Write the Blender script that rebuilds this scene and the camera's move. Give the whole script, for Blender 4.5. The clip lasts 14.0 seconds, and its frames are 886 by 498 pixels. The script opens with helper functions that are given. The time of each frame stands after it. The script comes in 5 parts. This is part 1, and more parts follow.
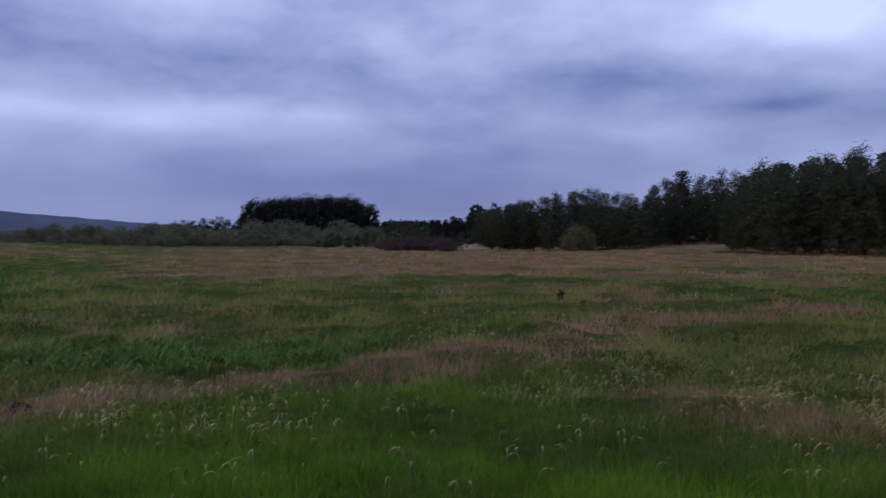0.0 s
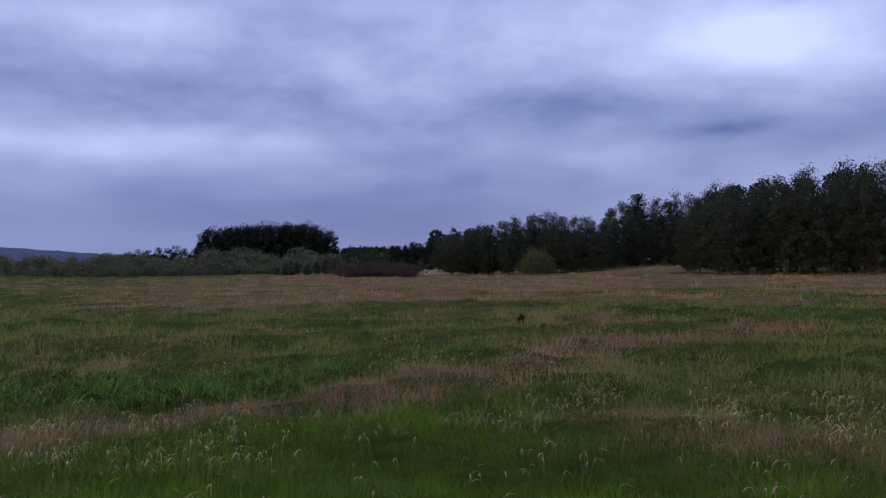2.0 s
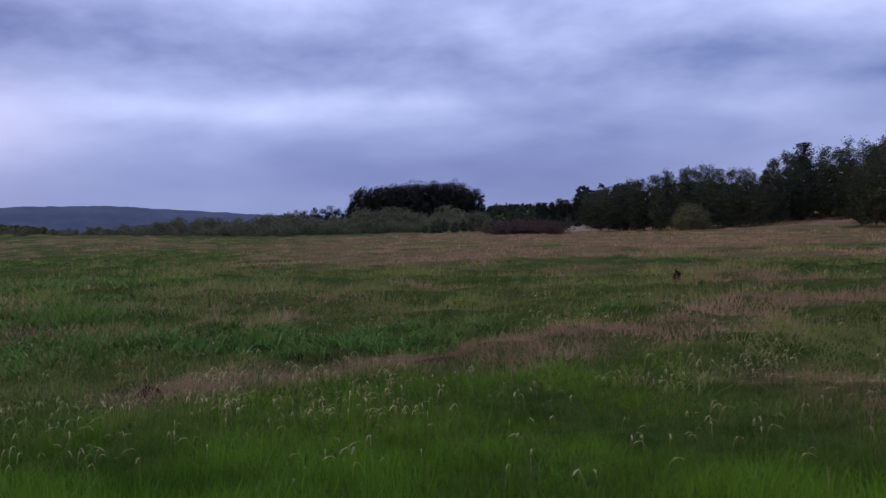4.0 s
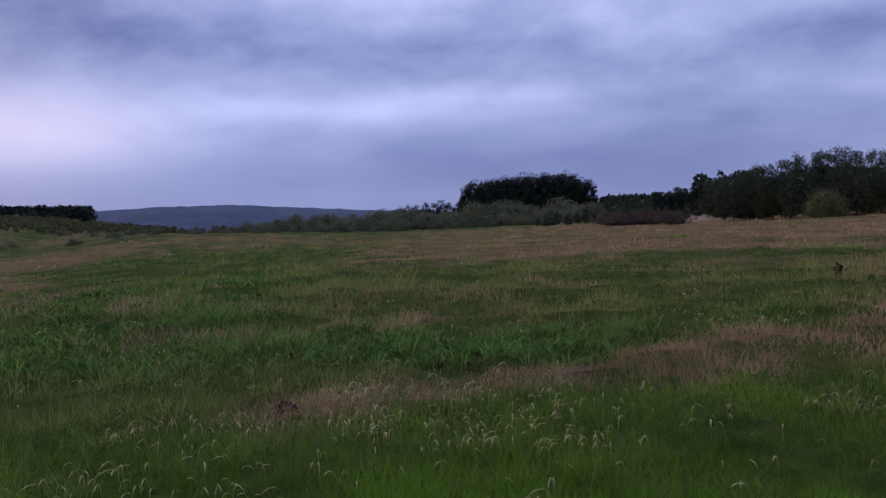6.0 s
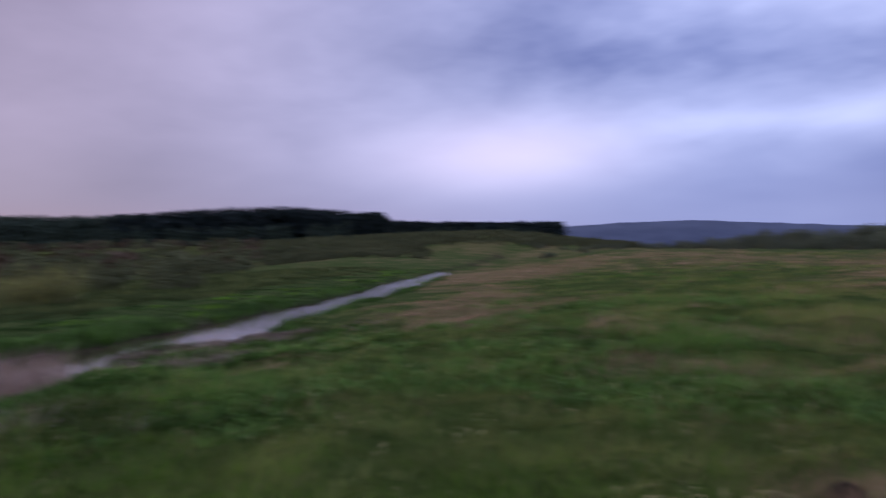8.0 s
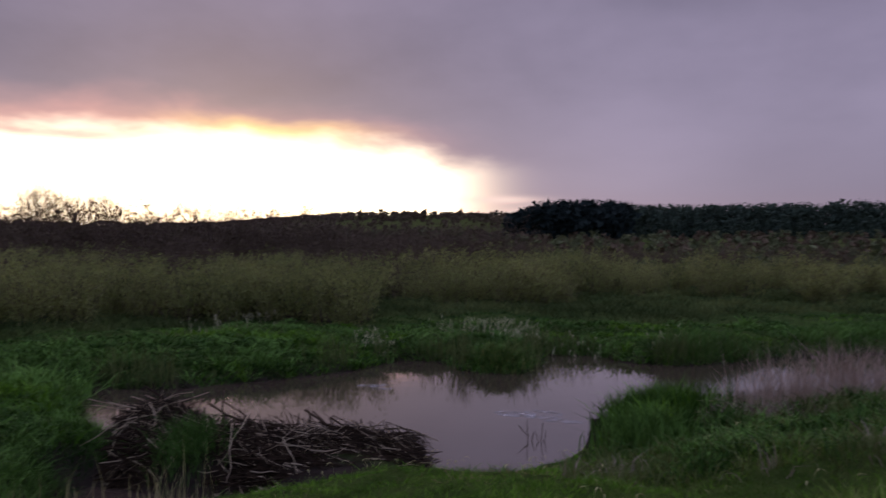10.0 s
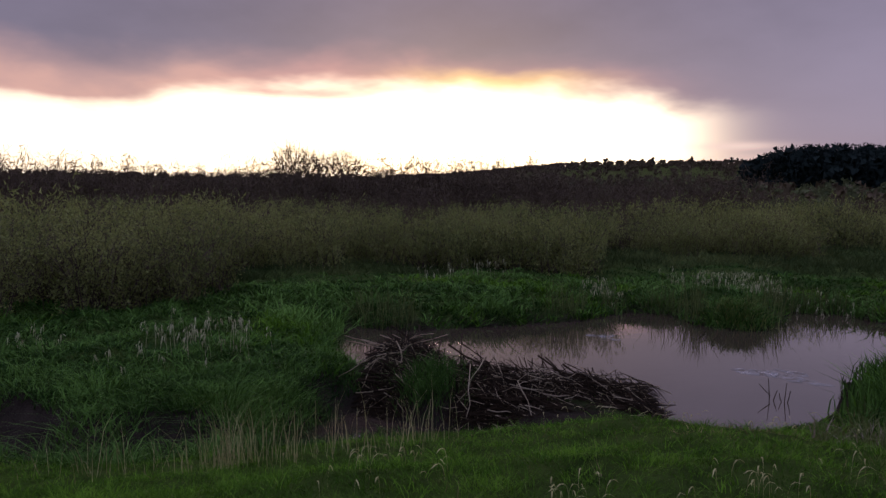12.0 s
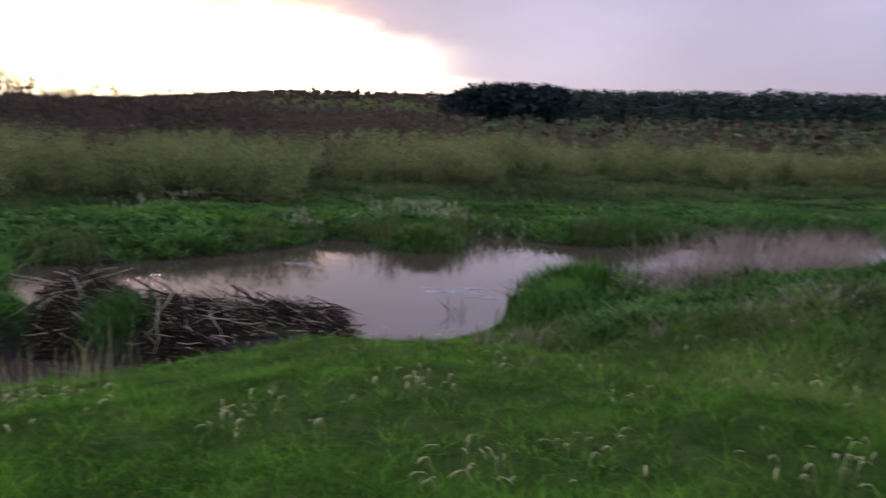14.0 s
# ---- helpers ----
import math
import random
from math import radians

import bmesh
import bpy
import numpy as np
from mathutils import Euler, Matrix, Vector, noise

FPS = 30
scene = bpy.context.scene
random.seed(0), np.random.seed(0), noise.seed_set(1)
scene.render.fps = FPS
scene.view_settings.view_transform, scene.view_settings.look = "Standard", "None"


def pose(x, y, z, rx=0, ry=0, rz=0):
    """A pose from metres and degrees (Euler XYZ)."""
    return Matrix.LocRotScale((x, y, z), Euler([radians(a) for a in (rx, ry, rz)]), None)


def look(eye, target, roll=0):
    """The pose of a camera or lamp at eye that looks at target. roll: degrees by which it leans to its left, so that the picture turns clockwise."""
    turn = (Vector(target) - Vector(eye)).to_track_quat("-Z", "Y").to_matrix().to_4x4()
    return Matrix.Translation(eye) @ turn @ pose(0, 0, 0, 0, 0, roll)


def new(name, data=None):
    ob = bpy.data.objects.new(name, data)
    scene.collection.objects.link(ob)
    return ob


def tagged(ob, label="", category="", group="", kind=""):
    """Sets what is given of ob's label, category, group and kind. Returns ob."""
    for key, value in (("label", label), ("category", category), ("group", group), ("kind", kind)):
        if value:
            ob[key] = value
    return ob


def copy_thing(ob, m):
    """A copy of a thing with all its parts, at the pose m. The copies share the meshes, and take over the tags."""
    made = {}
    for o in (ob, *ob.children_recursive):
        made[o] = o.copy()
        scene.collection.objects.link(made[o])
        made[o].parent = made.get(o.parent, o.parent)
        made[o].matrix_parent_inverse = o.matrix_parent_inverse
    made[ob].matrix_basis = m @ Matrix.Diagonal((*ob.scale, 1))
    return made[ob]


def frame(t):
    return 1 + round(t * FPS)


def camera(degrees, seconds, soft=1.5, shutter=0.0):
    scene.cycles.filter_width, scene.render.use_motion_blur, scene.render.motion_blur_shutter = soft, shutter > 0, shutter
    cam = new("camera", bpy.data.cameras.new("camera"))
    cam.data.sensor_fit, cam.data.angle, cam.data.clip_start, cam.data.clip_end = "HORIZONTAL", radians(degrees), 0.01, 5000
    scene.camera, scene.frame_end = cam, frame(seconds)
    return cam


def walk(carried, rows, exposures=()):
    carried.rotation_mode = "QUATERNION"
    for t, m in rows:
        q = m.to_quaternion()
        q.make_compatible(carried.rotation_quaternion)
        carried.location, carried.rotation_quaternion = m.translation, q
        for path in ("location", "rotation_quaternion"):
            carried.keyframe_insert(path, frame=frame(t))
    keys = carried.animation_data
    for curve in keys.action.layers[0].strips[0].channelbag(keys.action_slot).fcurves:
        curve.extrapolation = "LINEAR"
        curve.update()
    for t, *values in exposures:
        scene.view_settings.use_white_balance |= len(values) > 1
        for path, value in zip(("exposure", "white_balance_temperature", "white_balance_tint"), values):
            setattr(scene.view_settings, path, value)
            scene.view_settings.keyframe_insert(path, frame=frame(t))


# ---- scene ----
cam = camera(59.65, 14.0, soft=1.35, shutter=0.35)
# seconds, eye x y z, yaw, pitch, roll
PATH = [
    (0.0, 0.000, 0.000, 1.695, -0.00, -0.83, -0.04),
    (0.5, 0.021, -0.024, 1.696, -3.84, 0.38, 0.14),
    (1.0, 0.027, -0.026, 1.697, -4.25, 1.00, 0.44),
    (1.5, 0.029, -0.020, 1.701, -3.99, 1.03, 0.75),
    (2.0, 0.004, -0.007, 1.701, -2.96, 1.03, 0.90),
    (2.5, 0.006, -0.004, 1.694, -1.60, 0.69, 0.88),
    (3.0, 0.003, 0.036, 1.697, 1.13, 0.21, 1.11),
    (3.5, -0.026, 0.067, 1.673, 5.38, -0.92, 1.26),
    (3.7, -0.036, 0.099, 1.666, 6.35, -1.56, 1.34),
    (5.8, -0.593, 0.998, 1.696, 15.82, -2.23, 2.79),
    (6.0, -0.675, 1.057, 1.704, 15.94, -2.11, 2.63),
    (6.5, -0.973, 1.350, 1.708, 16.44, -1.97, 2.68),
    (7.0, -1.255, 1.694, 1.708, 22.16, -1.69, 2.95),
    (7.5, -1.554, 2.039, 1.727, 27.12, -0.79, 2.73),
    (7.7, -1.691, 2.108, 1.708, 30.93, -0.64, 2.56),
    (8.0, -1.924, 2.120, 1.696, 49.15, 0.36, 1.86),
    (8.2, -2.004, 2.139, 1.695, 62.56, 1.27, 2.08),
    (8.5, -2.079, 2.150, 1.689, 80.27, 2.55, 1.26),
    (9.0, -2.141, 2.059, 1.686, 91.99, 2.42, 0.05),
    (9.2, -2.138, 2.018, 1.693, 95.87, 2.04, -0.12),
    (11.3, -1.897, 1.846, 1.706, 123.51, -2.58, -0.53),
    (11.5, -1.877, 1.851, 1.703, 124.56, -2.89, -0.56),
    (12.0, -1.870, 1.858, 1.704, 126.28, -3.54, -0.34),
    (12.5, -1.859, 1.879, 1.706, 126.79, -4.97, -0.28),
    (13.0, -1.848, 1.931, 1.713, 124.90, -6.17, -0.10),
    (13.5, -1.850, 1.967, 1.713, 116.76, -7.41, -0.70),
    (14.0, -1.878, 2.111, 1.693, 105.03, -8.39, -1.60),
]
EXPOSURE = [(0.0, -0.04, 6500, 8), (0.5, -0.12, 6500, 10), (1.5, -0.05, 6500, 11), (2.6, -0.03, 6500, 10), (3.5, 0.16, 6500, 9), (6.0, 0.05, 6500, 11), (6.5, 0.07, 6500, 11), (7.0, 0.18, 6500, 12), (7.6, 0.1, 6500, 13), (8.2, 0.32, 6500, 13), (8.6, 0.4, 6500, 15), (9.0, 0.12, 6500, 13), (11.3, -0.38, 6500, 12), (12.05, -0.42, 6500, 12), (12.5, 0.0, 6500, 10), (13.0, 0.32, 6500, 8), (13.5, 0.42, 6500, 5), (14.0, 0.72, 6500, 2)]
walk(cam, [(t, pose(x, y, z, 90 + p, r, w)) for t, x, y, z, w, p, r in PATH], EXPOSURE)

# ---- sky: dusk under broken cloud, the sun low behind a gap in the west ----
SUN_AZ, SUN_EL = 126.0, 4.0  # degrees anticlockwise from +y, degrees up
world = bpy.data.worlds.new("dusk_sky")
scene.world = world
world.use_nodes = True
wt = world.node_tree
wt.nodes.clear()


def wire(tree, target, value):
    """Set a socket to a value or link it."""
    if isinstance(value, bpy.types.NodeSocket):
        tree.links.new(value, target)
    else:
        target.default_value = value


def calc(tree, op, a, b=0.0, c=None):
    n = tree.nodes.new("ShaderNodeMath")
    n.operation = op
    wire(tree, n.inputs[0], a)
    wire(tree, n.inputs[1], b)
    if c is not None:
        wire(tree, n.inputs[2], c)
    return n.outputs[0]


def blend(tree, fac, a, b):
    n = tree.nodes.new("ShaderNodeMix")
    n.data_type = "RGBA"
    wire(tree, n.inputs[0], fac)
    for sock, col in ((n.inputs[6], a), (n.inputs[7], b)):
        wire(tree, sock, (*col, 1) if isinstance(col, tuple) and len(col) == 3 else col)
    return n.outputs[2]


def span(tree, value, lo, hi, smooth=True):
    n = tree.nodes.new("ShaderNodeMapRange")
    n.interpolation_type = "SMOOTHSTEP" if smooth else "LINEAR"
    wire(tree, n.inputs[0], value)
    wire(tree, n.inputs[1], lo)
    wire(tree, n.inputs[2], hi)
    return n.outputs[0]


def fuzz(tree, vector, scale, detail=4.0, rough=0.5, distort=0.0):
    n = tree.nodes.new("ShaderNodeTexNoise")
    if vector is not None:
        tree.links.new(vector, n.inputs["Vector"])
    n.inputs["Scale"].default_value = scale
    n.inputs["Detail"].default_value = detail
    n.inputs["Roughness"].default_value = rough
    n.inputs["Distortion"].default_value = distort
    return n.outputs[0]


def spot(tree, az, el, az0, el0, waz, wel):
    """A soft round patch of the sky, in degrees."""
    u = calc(tree, "DIVIDE", calc(tree, "SUBTRACT", az, az0), waz)
    w = calc(tree, "DIVIDE", calc(tree, "SUBTRACT", el, el0), wel)
    q = calc(tree, "ADD", calc(tree, "MULTIPLY", u, u), calc(tree, "MULTIPLY", w, w))
    return calc(tree, "EXPONENT", calc(tree, "MULTIPLY", q, -1.0))


coord = wt.nodes.new("ShaderNodeTexCoord")
parts = wt.nodes.new("ShaderNodeSeparateXYZ")
wt.links.new(coord.outputs["Generated"], parts.inputs[0])
sx, sy, sz = parts.outputs
azim = calc(wt, "DEGREES", calc(wt, "ARCTAN2", calc(wt, "MULTIPLY", sx, -1.0), sy))
elev = calc(wt, "DEGREES", calc(wt, "ARCSINE", sz))
# cloud deck seen in perspective
deck = calc(wt, "ADD", calc(wt, "MAXIMUM", sz, 0.0), 0.26)
flat = wt.nodes.new("ShaderNodeCombineXYZ")
wire(wt, flat.inputs[0], calc(wt, "DIVIDE", sx, deck))
wire(wt, flat.inputs[1], calc(wt, "DIVIDE", sy, deck))
flat.inputs[2].default_value = 3.7
big = fuzz(wt, flat.outputs[0], 0.75, 3.0, 0.5, 0.0)
fine = fuzz(wt, flat.outputs[0], 2.6, 4.0, 0.5, 0.15)
puff = fuzz(wt, flat.outputs[0], 8.0, 4.0, 0.55, 0.1)
warm = span(wt, azim, 26.0, 84.0)
lively = calc(wt, "SUBTRACT", 1.0, calc(wt, "MULTIPLY", warm, 0.62))
cloud = calc(wt, "ADD", calc(wt, "MULTIPLY", calc(wt, "SUBTRACT", big, 0.5), 0.55), calc(wt, "MULTIPLY", calc(wt, "MULTIPLY", calc(wt, "SUBTRACT", fine, 0.5), 0.70), span(wt, elev, 2.0, 10.0)))
cloud = calc(wt, "ADD", cloud, calc(wt, "MULTIPLY", calc(wt, "MULTIPLY", calc(wt, "SUBTRACT", puff, 0.5), 0.34), span(wt, elev, 6.0, 14.0)))
cloud = calc(wt, "ADD", calc(wt, "MULTIPLY", cloud, lively), 0.38)
# thicker and thinner parts of the deck: bearing, height, half widths, by how much lighter
NORTH_DECK = ((-27.0, 14.6, 8.0, 2.6, 0.62), (4.0, 14.4, 2.2, 1.0, 0.28), (44.0, 7.4, 12.0, 3.0, 0.42), (24.0, 8.4, 9.0, 1.2, 0.30), (8.0, 9.0, 10.0, 0.8, 0.14), (40.0, 14.0, 11.0, 2.6, -0.22),
              (22.0, 12.6, 12.0, 1.6, -0.20), (-13.0, 11.0, 12.0, 1.3, -0.13), (-23.0, 9.0, 3.0, 0.6, -0.22), (-17.0, 7.6, 6.0, 1.0, 0.12), (-12.0, 17.0, 18.0, 3.0, 0.34), (22.0, 16.8, 8.0, 1.5, 0.28), (8.0, 3.6, 30.0, 3.2, -0.22), (-5.0, 8.5, 12.0, 3.6, -0.12))
WEST_DECK = ((66.0, 18.0, 9.0, 4.0, 0.20), (66.0, 10.0, 13.0, 6.0, 0.16), (70.0, 6.0, 7.0, 2.6, -0.12), (95.0, 18.0, 9.0, 1.4, -0.12), (92.0, 13.0, 16.0, 7.0, 0.14), (58.0, 4.0, 9.0, 4.0, -0.10), (77.0, 9.5, 6.0, 6.0, 0.06),
             (128.0, 13.0, 30.0, 4.0, -0.16), (97.0, 5.0, 9.0, 5.0, 0.18))
for az0, el0, waz, wel, amount in NORTH_DECK + WEST_DECK:
    cloud = calc(wt, "ADD", cloud, calc(wt, "MULTIPLY", spot(wt, azim, elev, az0, el0, waz, wel), amount))
cover = span(wt, cloud, 0.0, 1.0, False)
north = blend(wt, cover, (0.085, 0.125, 0.37), (0.66, 0.74, 1.16))
west = blend(wt, cover, (0.110, 0.100, 0.17), (0.50, 0.42, 0.62))
sky_colour = blend(wt, warm, north, west)
# a pale warm bank low in the north-west
sky_colour = blend(wt, calc(wt, "MULTIPLY", spot(wt, azim, elev, 44.0, 7.2, 8.0, 2.4), 0.5), sky_colour, (0.80, 0.70, 0.98))
# paler towards the horizon
sky_colour = blend(wt, calc(wt, "MULTIPLY", span(wt, elev, 5.0, 0.0), 0.55), sky_colour, blend(wt, warm, (0.21, 0.265, 0.52), (0.38, 0.26, 0.34)))
# the gap: a bright strip above the western horizon, with a pink rim
rag = calc(wt, "MULTIPLY", calc(wt, "SUBTRACT", fine, 0.5), 4.0)
edge = calc(wt, "ADD", calc(wt, "SUBTRACT", elev, rag), calc(wt, "MULTIPLY", span(wt, azim, 119.0, 106.0), 1.6))
sides = calc(wt, "MULTIPLY", calc(wt, "POWER", span(wt, azim, 98.0, 113.0), 3.0), span(wt, azim, 185.0, 160.0))
rim = calc(wt, "MULTIPLY", calc(wt, "MULTIPLY", span(wt, edge, 11.4, 7.6), sides), calc(wt, "ADD", 0.35, calc(wt, "MULTIPLY", span(wt, azim, 110.0, 122.0), 0.65)))
sky_colour = blend(wt, calc(wt, "MULTIPLY", rim, calc(wt, "ADD", 0.66, calc(wt, "MULTIPLY", span(wt, fine, 0.40, 0.62), 0.25))), sky_colour, blend(wt, span(wt, azim, 132.0, 146.0), (0.95, 0.44, 0.44), (0.92, 0.52, 0.46)))
fringe_y = calc(wt, "MULTIPLY", calc(wt, "MULTIPLY", span(wt, edge, 10.2, 8.8), sides), spot(wt, azim, elev, 122.5, 8.8, 6.0, 2.0))
sky_colour = blend(wt, calc(wt, "MULTIPLY", fringe_y, 0.8), sky_colour, (1.5, 1.0, 0.42))
edge = calc(wt, "ADD", edge, calc(wt, "MULTIPLY", span(wt, azim, 134.0, 150.0), 1.7))
# grey wisps that hang into the pink rim
edge = calc(wt, "ADD", edge, calc(wt, "MULTIPLY", spot(wt, azim, elev, 152.0, 7.2, 3.5, 0.5), 1.3))
edge = calc(wt, "ADD", edge, calc(wt, "MULTIPLY", spot(wt, azim, elev, 137.0, 7.6, 4.5, 0.45), 0.9))
gap = calc(wt, "MULTIPLY", span(wt, edge, 9.3, 6.9), sides)
glow = spot(wt, azim, elev, SUN_AZ, 2.0, 26.0, 9.0)
bright = blend(wt, glow, (1.5, 1.25, 1.05), (4.6, 3.7, 2.6))
sky_colour = blend(wt, gap, sky_colour, bright)
streak = calc(wt, "ADD", calc(wt, "MULTIPLY", spot(wt, azim, elev, 105.5, 3.9, 2.6, 0.28), 0.9), calc(wt, "MULTIPLY", spot(wt, azim, elev, 103.5, 3.1, 4.0, 0.4), 0.5))
sky_colour = blend(wt, streak, sky_colour, (1.05, 0.80, 0.78))
nishita = wt.nodes.new("ShaderNodeTexSky")
nishita.sky_type = "NISHITA"
nishita.sun_disc = False
nishita.sun_elevation, nishita.sun_rotation = radians(SUN_EL), radians(-SUN_AZ)
clear = wt.nodes.new("ShaderNodeBackground")
wt.links.new(nishita.outputs[0], clear.inputs[0])
clear.inputs[1].default_value = 0.05 * 0.3
clouded = wt.nodes.new("ShaderNodeBackground")
wt.links.new(sky_colour, clouded.inputs[0])
# overcast: the deck is brighter overhead than near the horizon
wire(wt, clouded.inputs[1], calc(wt, "ADD", 1.0, calc(wt, "MULTIPLY", span(wt, elev, 18.0, 60.0), 1.7)))
both = wt.nodes.new("ShaderNodeAddShader")
wt.links.new(clear.outputs[0], both.inputs[0])
wt.links.new(clouded.outputs[0], both.inputs[1])
wout = wt.nodes.new("ShaderNodeOutputWorld")
wt.links.new(both.outputs[0], wout.inputs[0])

sun = new("sun", bpy.data.lights.new("sun", "SUN"))
sun.data.energy, sun.data.angle, sun.data.color = 0.5, radians(12), (1.0, 0.72, 0.5)
sun.matrix_world = look((0, 0, 60), (100 * math.sin(radians(SUN_AZ)), -100 * math.cos(radians(SUN_AZ)), 60 - 100 * math.tan(radians(SUN_EL))))

# ---- materials ----


def surface(name, dark, light, scale=3.0, rough=0.85, island=0.0, bump=0.0, fine_scale=0.0, through_light=0.0, spec=0.04, tufted=False):
    """Mottled procedural material: two colours by noise at two sizes, each piece a little different."""
    m = bpy.data.materials.new(name)
    m.use_nodes = True
    t = m.node_tree
    b = t.nodes["Principled BSDF"]
    geo = t.nodes.new("ShaderNodeNewGeometry")
    fac = span(t, fuzz(t, geo.outputs["Position"], scale, 4.0, 0.6), 0.3, 0.7, False)
    if fine_scale:
        fac = calc(t, "ADD", calc(t, "MULTIPLY", fac, 0.6), calc(t, "MULTIPLY", fuzz(t, geo.outputs["Position"], fine_scale, 3.0), 0.4))
    if island:
        fac = calc(t, "ADD", calc(t, "MULTIPLY", fac, 1 - island), calc(t, "MULTIPLY", geo.outputs["Random Per Island"], island))
    if tufted:
        tone = t.nodes.new("ShaderNodeAttribute")
        tone.attribute_name = "tone"
        fac = calc(t, "ADD", calc(t, "MULTIPLY", fac, 0.35), calc(t, "MULTIPLY", tone.outputs["Fac"], 0.65))
    t.links.new(blend(t, fac, dark, light), b.inputs["Base Color"])
    b.inputs["Roughness"].default_value = rough
    b.inputs["Specular IOR Level"].default_value = spec
    if bump:
        n = t.nodes.new("ShaderNodeBump")
        n.inputs["Strength"].default_value = bump
        n.inputs["Distance"].default_value = 0.05
        t.links.new(fuzz(t, geo.outputs["Position"], fine_scale or scale * 4, 4.0), n.inputs["Height"])
        t.links.new(n.outputs[0], b.inputs["Normal"])
    if through_light:
        tr = t.nodes.new("ShaderNodeBsdfTranslucent")
        t.links.new(blend(t, fac, dark, light), tr.inputs[0])
        mx = t.nodes.new("ShaderNodeMixShader")
        mx.inputs[0].default_value = through_light
        t.links.new(b.outputs[0], mx.inputs[1])
        t.links.new(tr.outputs[0], mx.inputs[2])
        t.links.new(mx.outputs[0], t.nodes["Material Output"].inputs[0])
    return m


M_LUSH = surface("lush_grass", (0.012, 0.046, 0.003), (0.185, 0.340, 0.028), 1.2, 0.5, 0.3, through_light=0.18, spec=0.03, tufted=True)
M_MEADOW = surface("meadow_grass", (0.046, 0.072, 0.014), (0.305, 0.320, 0.088), 0.7, 0.6, 0.3, through_light=0.3, spec=0.04, tufted=True)
M_MARSH = surface("marsh_grass", (0.026, 0.044, 0.012), (0.19, 0.205, 0.062), 0.5, 0.75, 0.25, through_light=0.3, tufted=True)
M_DRY = surface("dry_grass", (0.13, 0.085, 0.042), (0.52, 0.335, 0.195), 0.9, 0.85, 0.25, through_light=0.35, tufted=True)
M_DEAD = surface("dead_tussock", (0.10, 0.075, 0.048), (0.34, 0.265, 0.185), 0.9, 0.85, 0.25, through_light=0.25, tufted=True)
M_SEDGE = surface("sedge", (0.005, 0.022, 0.004), (0.155, 0.275, 0.050), 1.0, 0.5, 0.35, through_light=0.12, spec=0.02, tufted=True)
M_STRAW = surface("straw", (0.24, 0.20, 0.075), (0.56, 0.485, 0.22), 2.0, 0.8, 0.5, through_light=0.3)
M_PLUME = surface("reed_plume", (0.26, 0.24, 0.12), (0.56, 0.50, 0.28), 2.0, 0.8, 0.5, through_light=0.3)
M_EDGE = surface("shaded_willow_leaf", (0.074, 0.086, 0.050), (0.158, 0.170, 0.094), 0.10, 0.8, 0.2, through_light=0.3)
M_REED = surface("dead_reed", (0.25, 0.165, 0.115), (0.52, 0.38, 0.27), 2.0, 0.8, 0.5, through_light=0.2)
M_WILLOW = surface("willow_leaf", (0.118, 0.142, 0.038), (0.375, 0.355, 0.112), 0.28, 0.7, 0.45, through_light=0.35)
M_SALLOW = surface("grey_willow_leaf", (0.066, 0.073, 0.032), (0.155, 0.156, 0.066), 0.1, 0.75, 0.3, through_light=0.15)
M_TWIG = surface("bare_twig", (0.060, 0.038, 0.026), (0.15, 0.10, 0.068), 0.4, 0.85, 0.5)
M_SCRUB = surface("brown_scrub_twig", (0.070, 0.046, 0.026), (0.150, 0.104, 0.058), 0.25, 0.85, 0.5)
M_OLIVE = surface("olive_leaf", (0.080, 0.090, 0.042), (0.16, 0.165, 0.075), 0.5, 0.75, 0.4, through_light=0.3)
M_BRAMBLE = surface("bramble_stem", (0.046, 0.036, 0.031), (0.092, 0.072, 0.062), 0.4, 0.85, 0.5)
M_BIRCH = surface("birch_leaf", (0.032, 0.044, 0.029), (0.060, 0.078, 0.047), 0.12, 0.8, 0.18, through_light=0.2)
M_PINE = surface("pine_needle", (0.012, 0.018, 0.015), (0.025, 0.032, 0.025), 0.12, 0.85, 0.2)
M_BARK = surface("bark", (0.045, 0.032, 0.024), (0.11, 0.085, 0.065), 3.0, 0.9, 0.0, 0.6, 14.0)
M_STICK = surface("peeled_stick", (0.13, 0.086, 0.046), (0.50, 0.375, 0.23), 4.0, 0.75, 0.3, 0.3, 25.0)
M_DARKSTICK = surface("wet_stick", (0.006, 0.004, 0.002), (0.050, 0.030, 0.016), 3.0, 0.6, 0.7)
M_MUD = surface("mud", (0.004, 0.003, 0.002), (0.014, 0.009, 0.006), 2.0, 0.7, 0.0, 0.8, 12.0)
M_FOAM = surface("foam", (0.36, 0.31, 0.27), (0.62, 0.55, 0.48), 5.0, 0.9, 0.0, 0.2, 30.0)
# thin, broken foam: water shows through it
ft_ = M_FOAM.node_tree
fgeo = ft_.nodes.new("ShaderNodeNewGeometry")
clear_f = ft_.nodes.new("ShaderNodeBsdfTransparent")
fmix = ft_.nodes.new("ShaderNodeMixShader")
wire(ft_, fmix.inputs[0], calc(ft_, "MULTIPLY", span(ft_, fuzz(ft_, fgeo.outputs["Position"], 7.0, 4.0, 0.65), 0.38, 0.62), 0.42))
ft_.links.new(clear_f.outputs[0], fmix.inputs[1])
ft_.links.new(ft_.nodes["Principled BSDF"].outputs[0], fmix.inputs[2])
ft_.links.new(fmix.outputs[0], ft_.nodes["Material Output"].inputs[0])

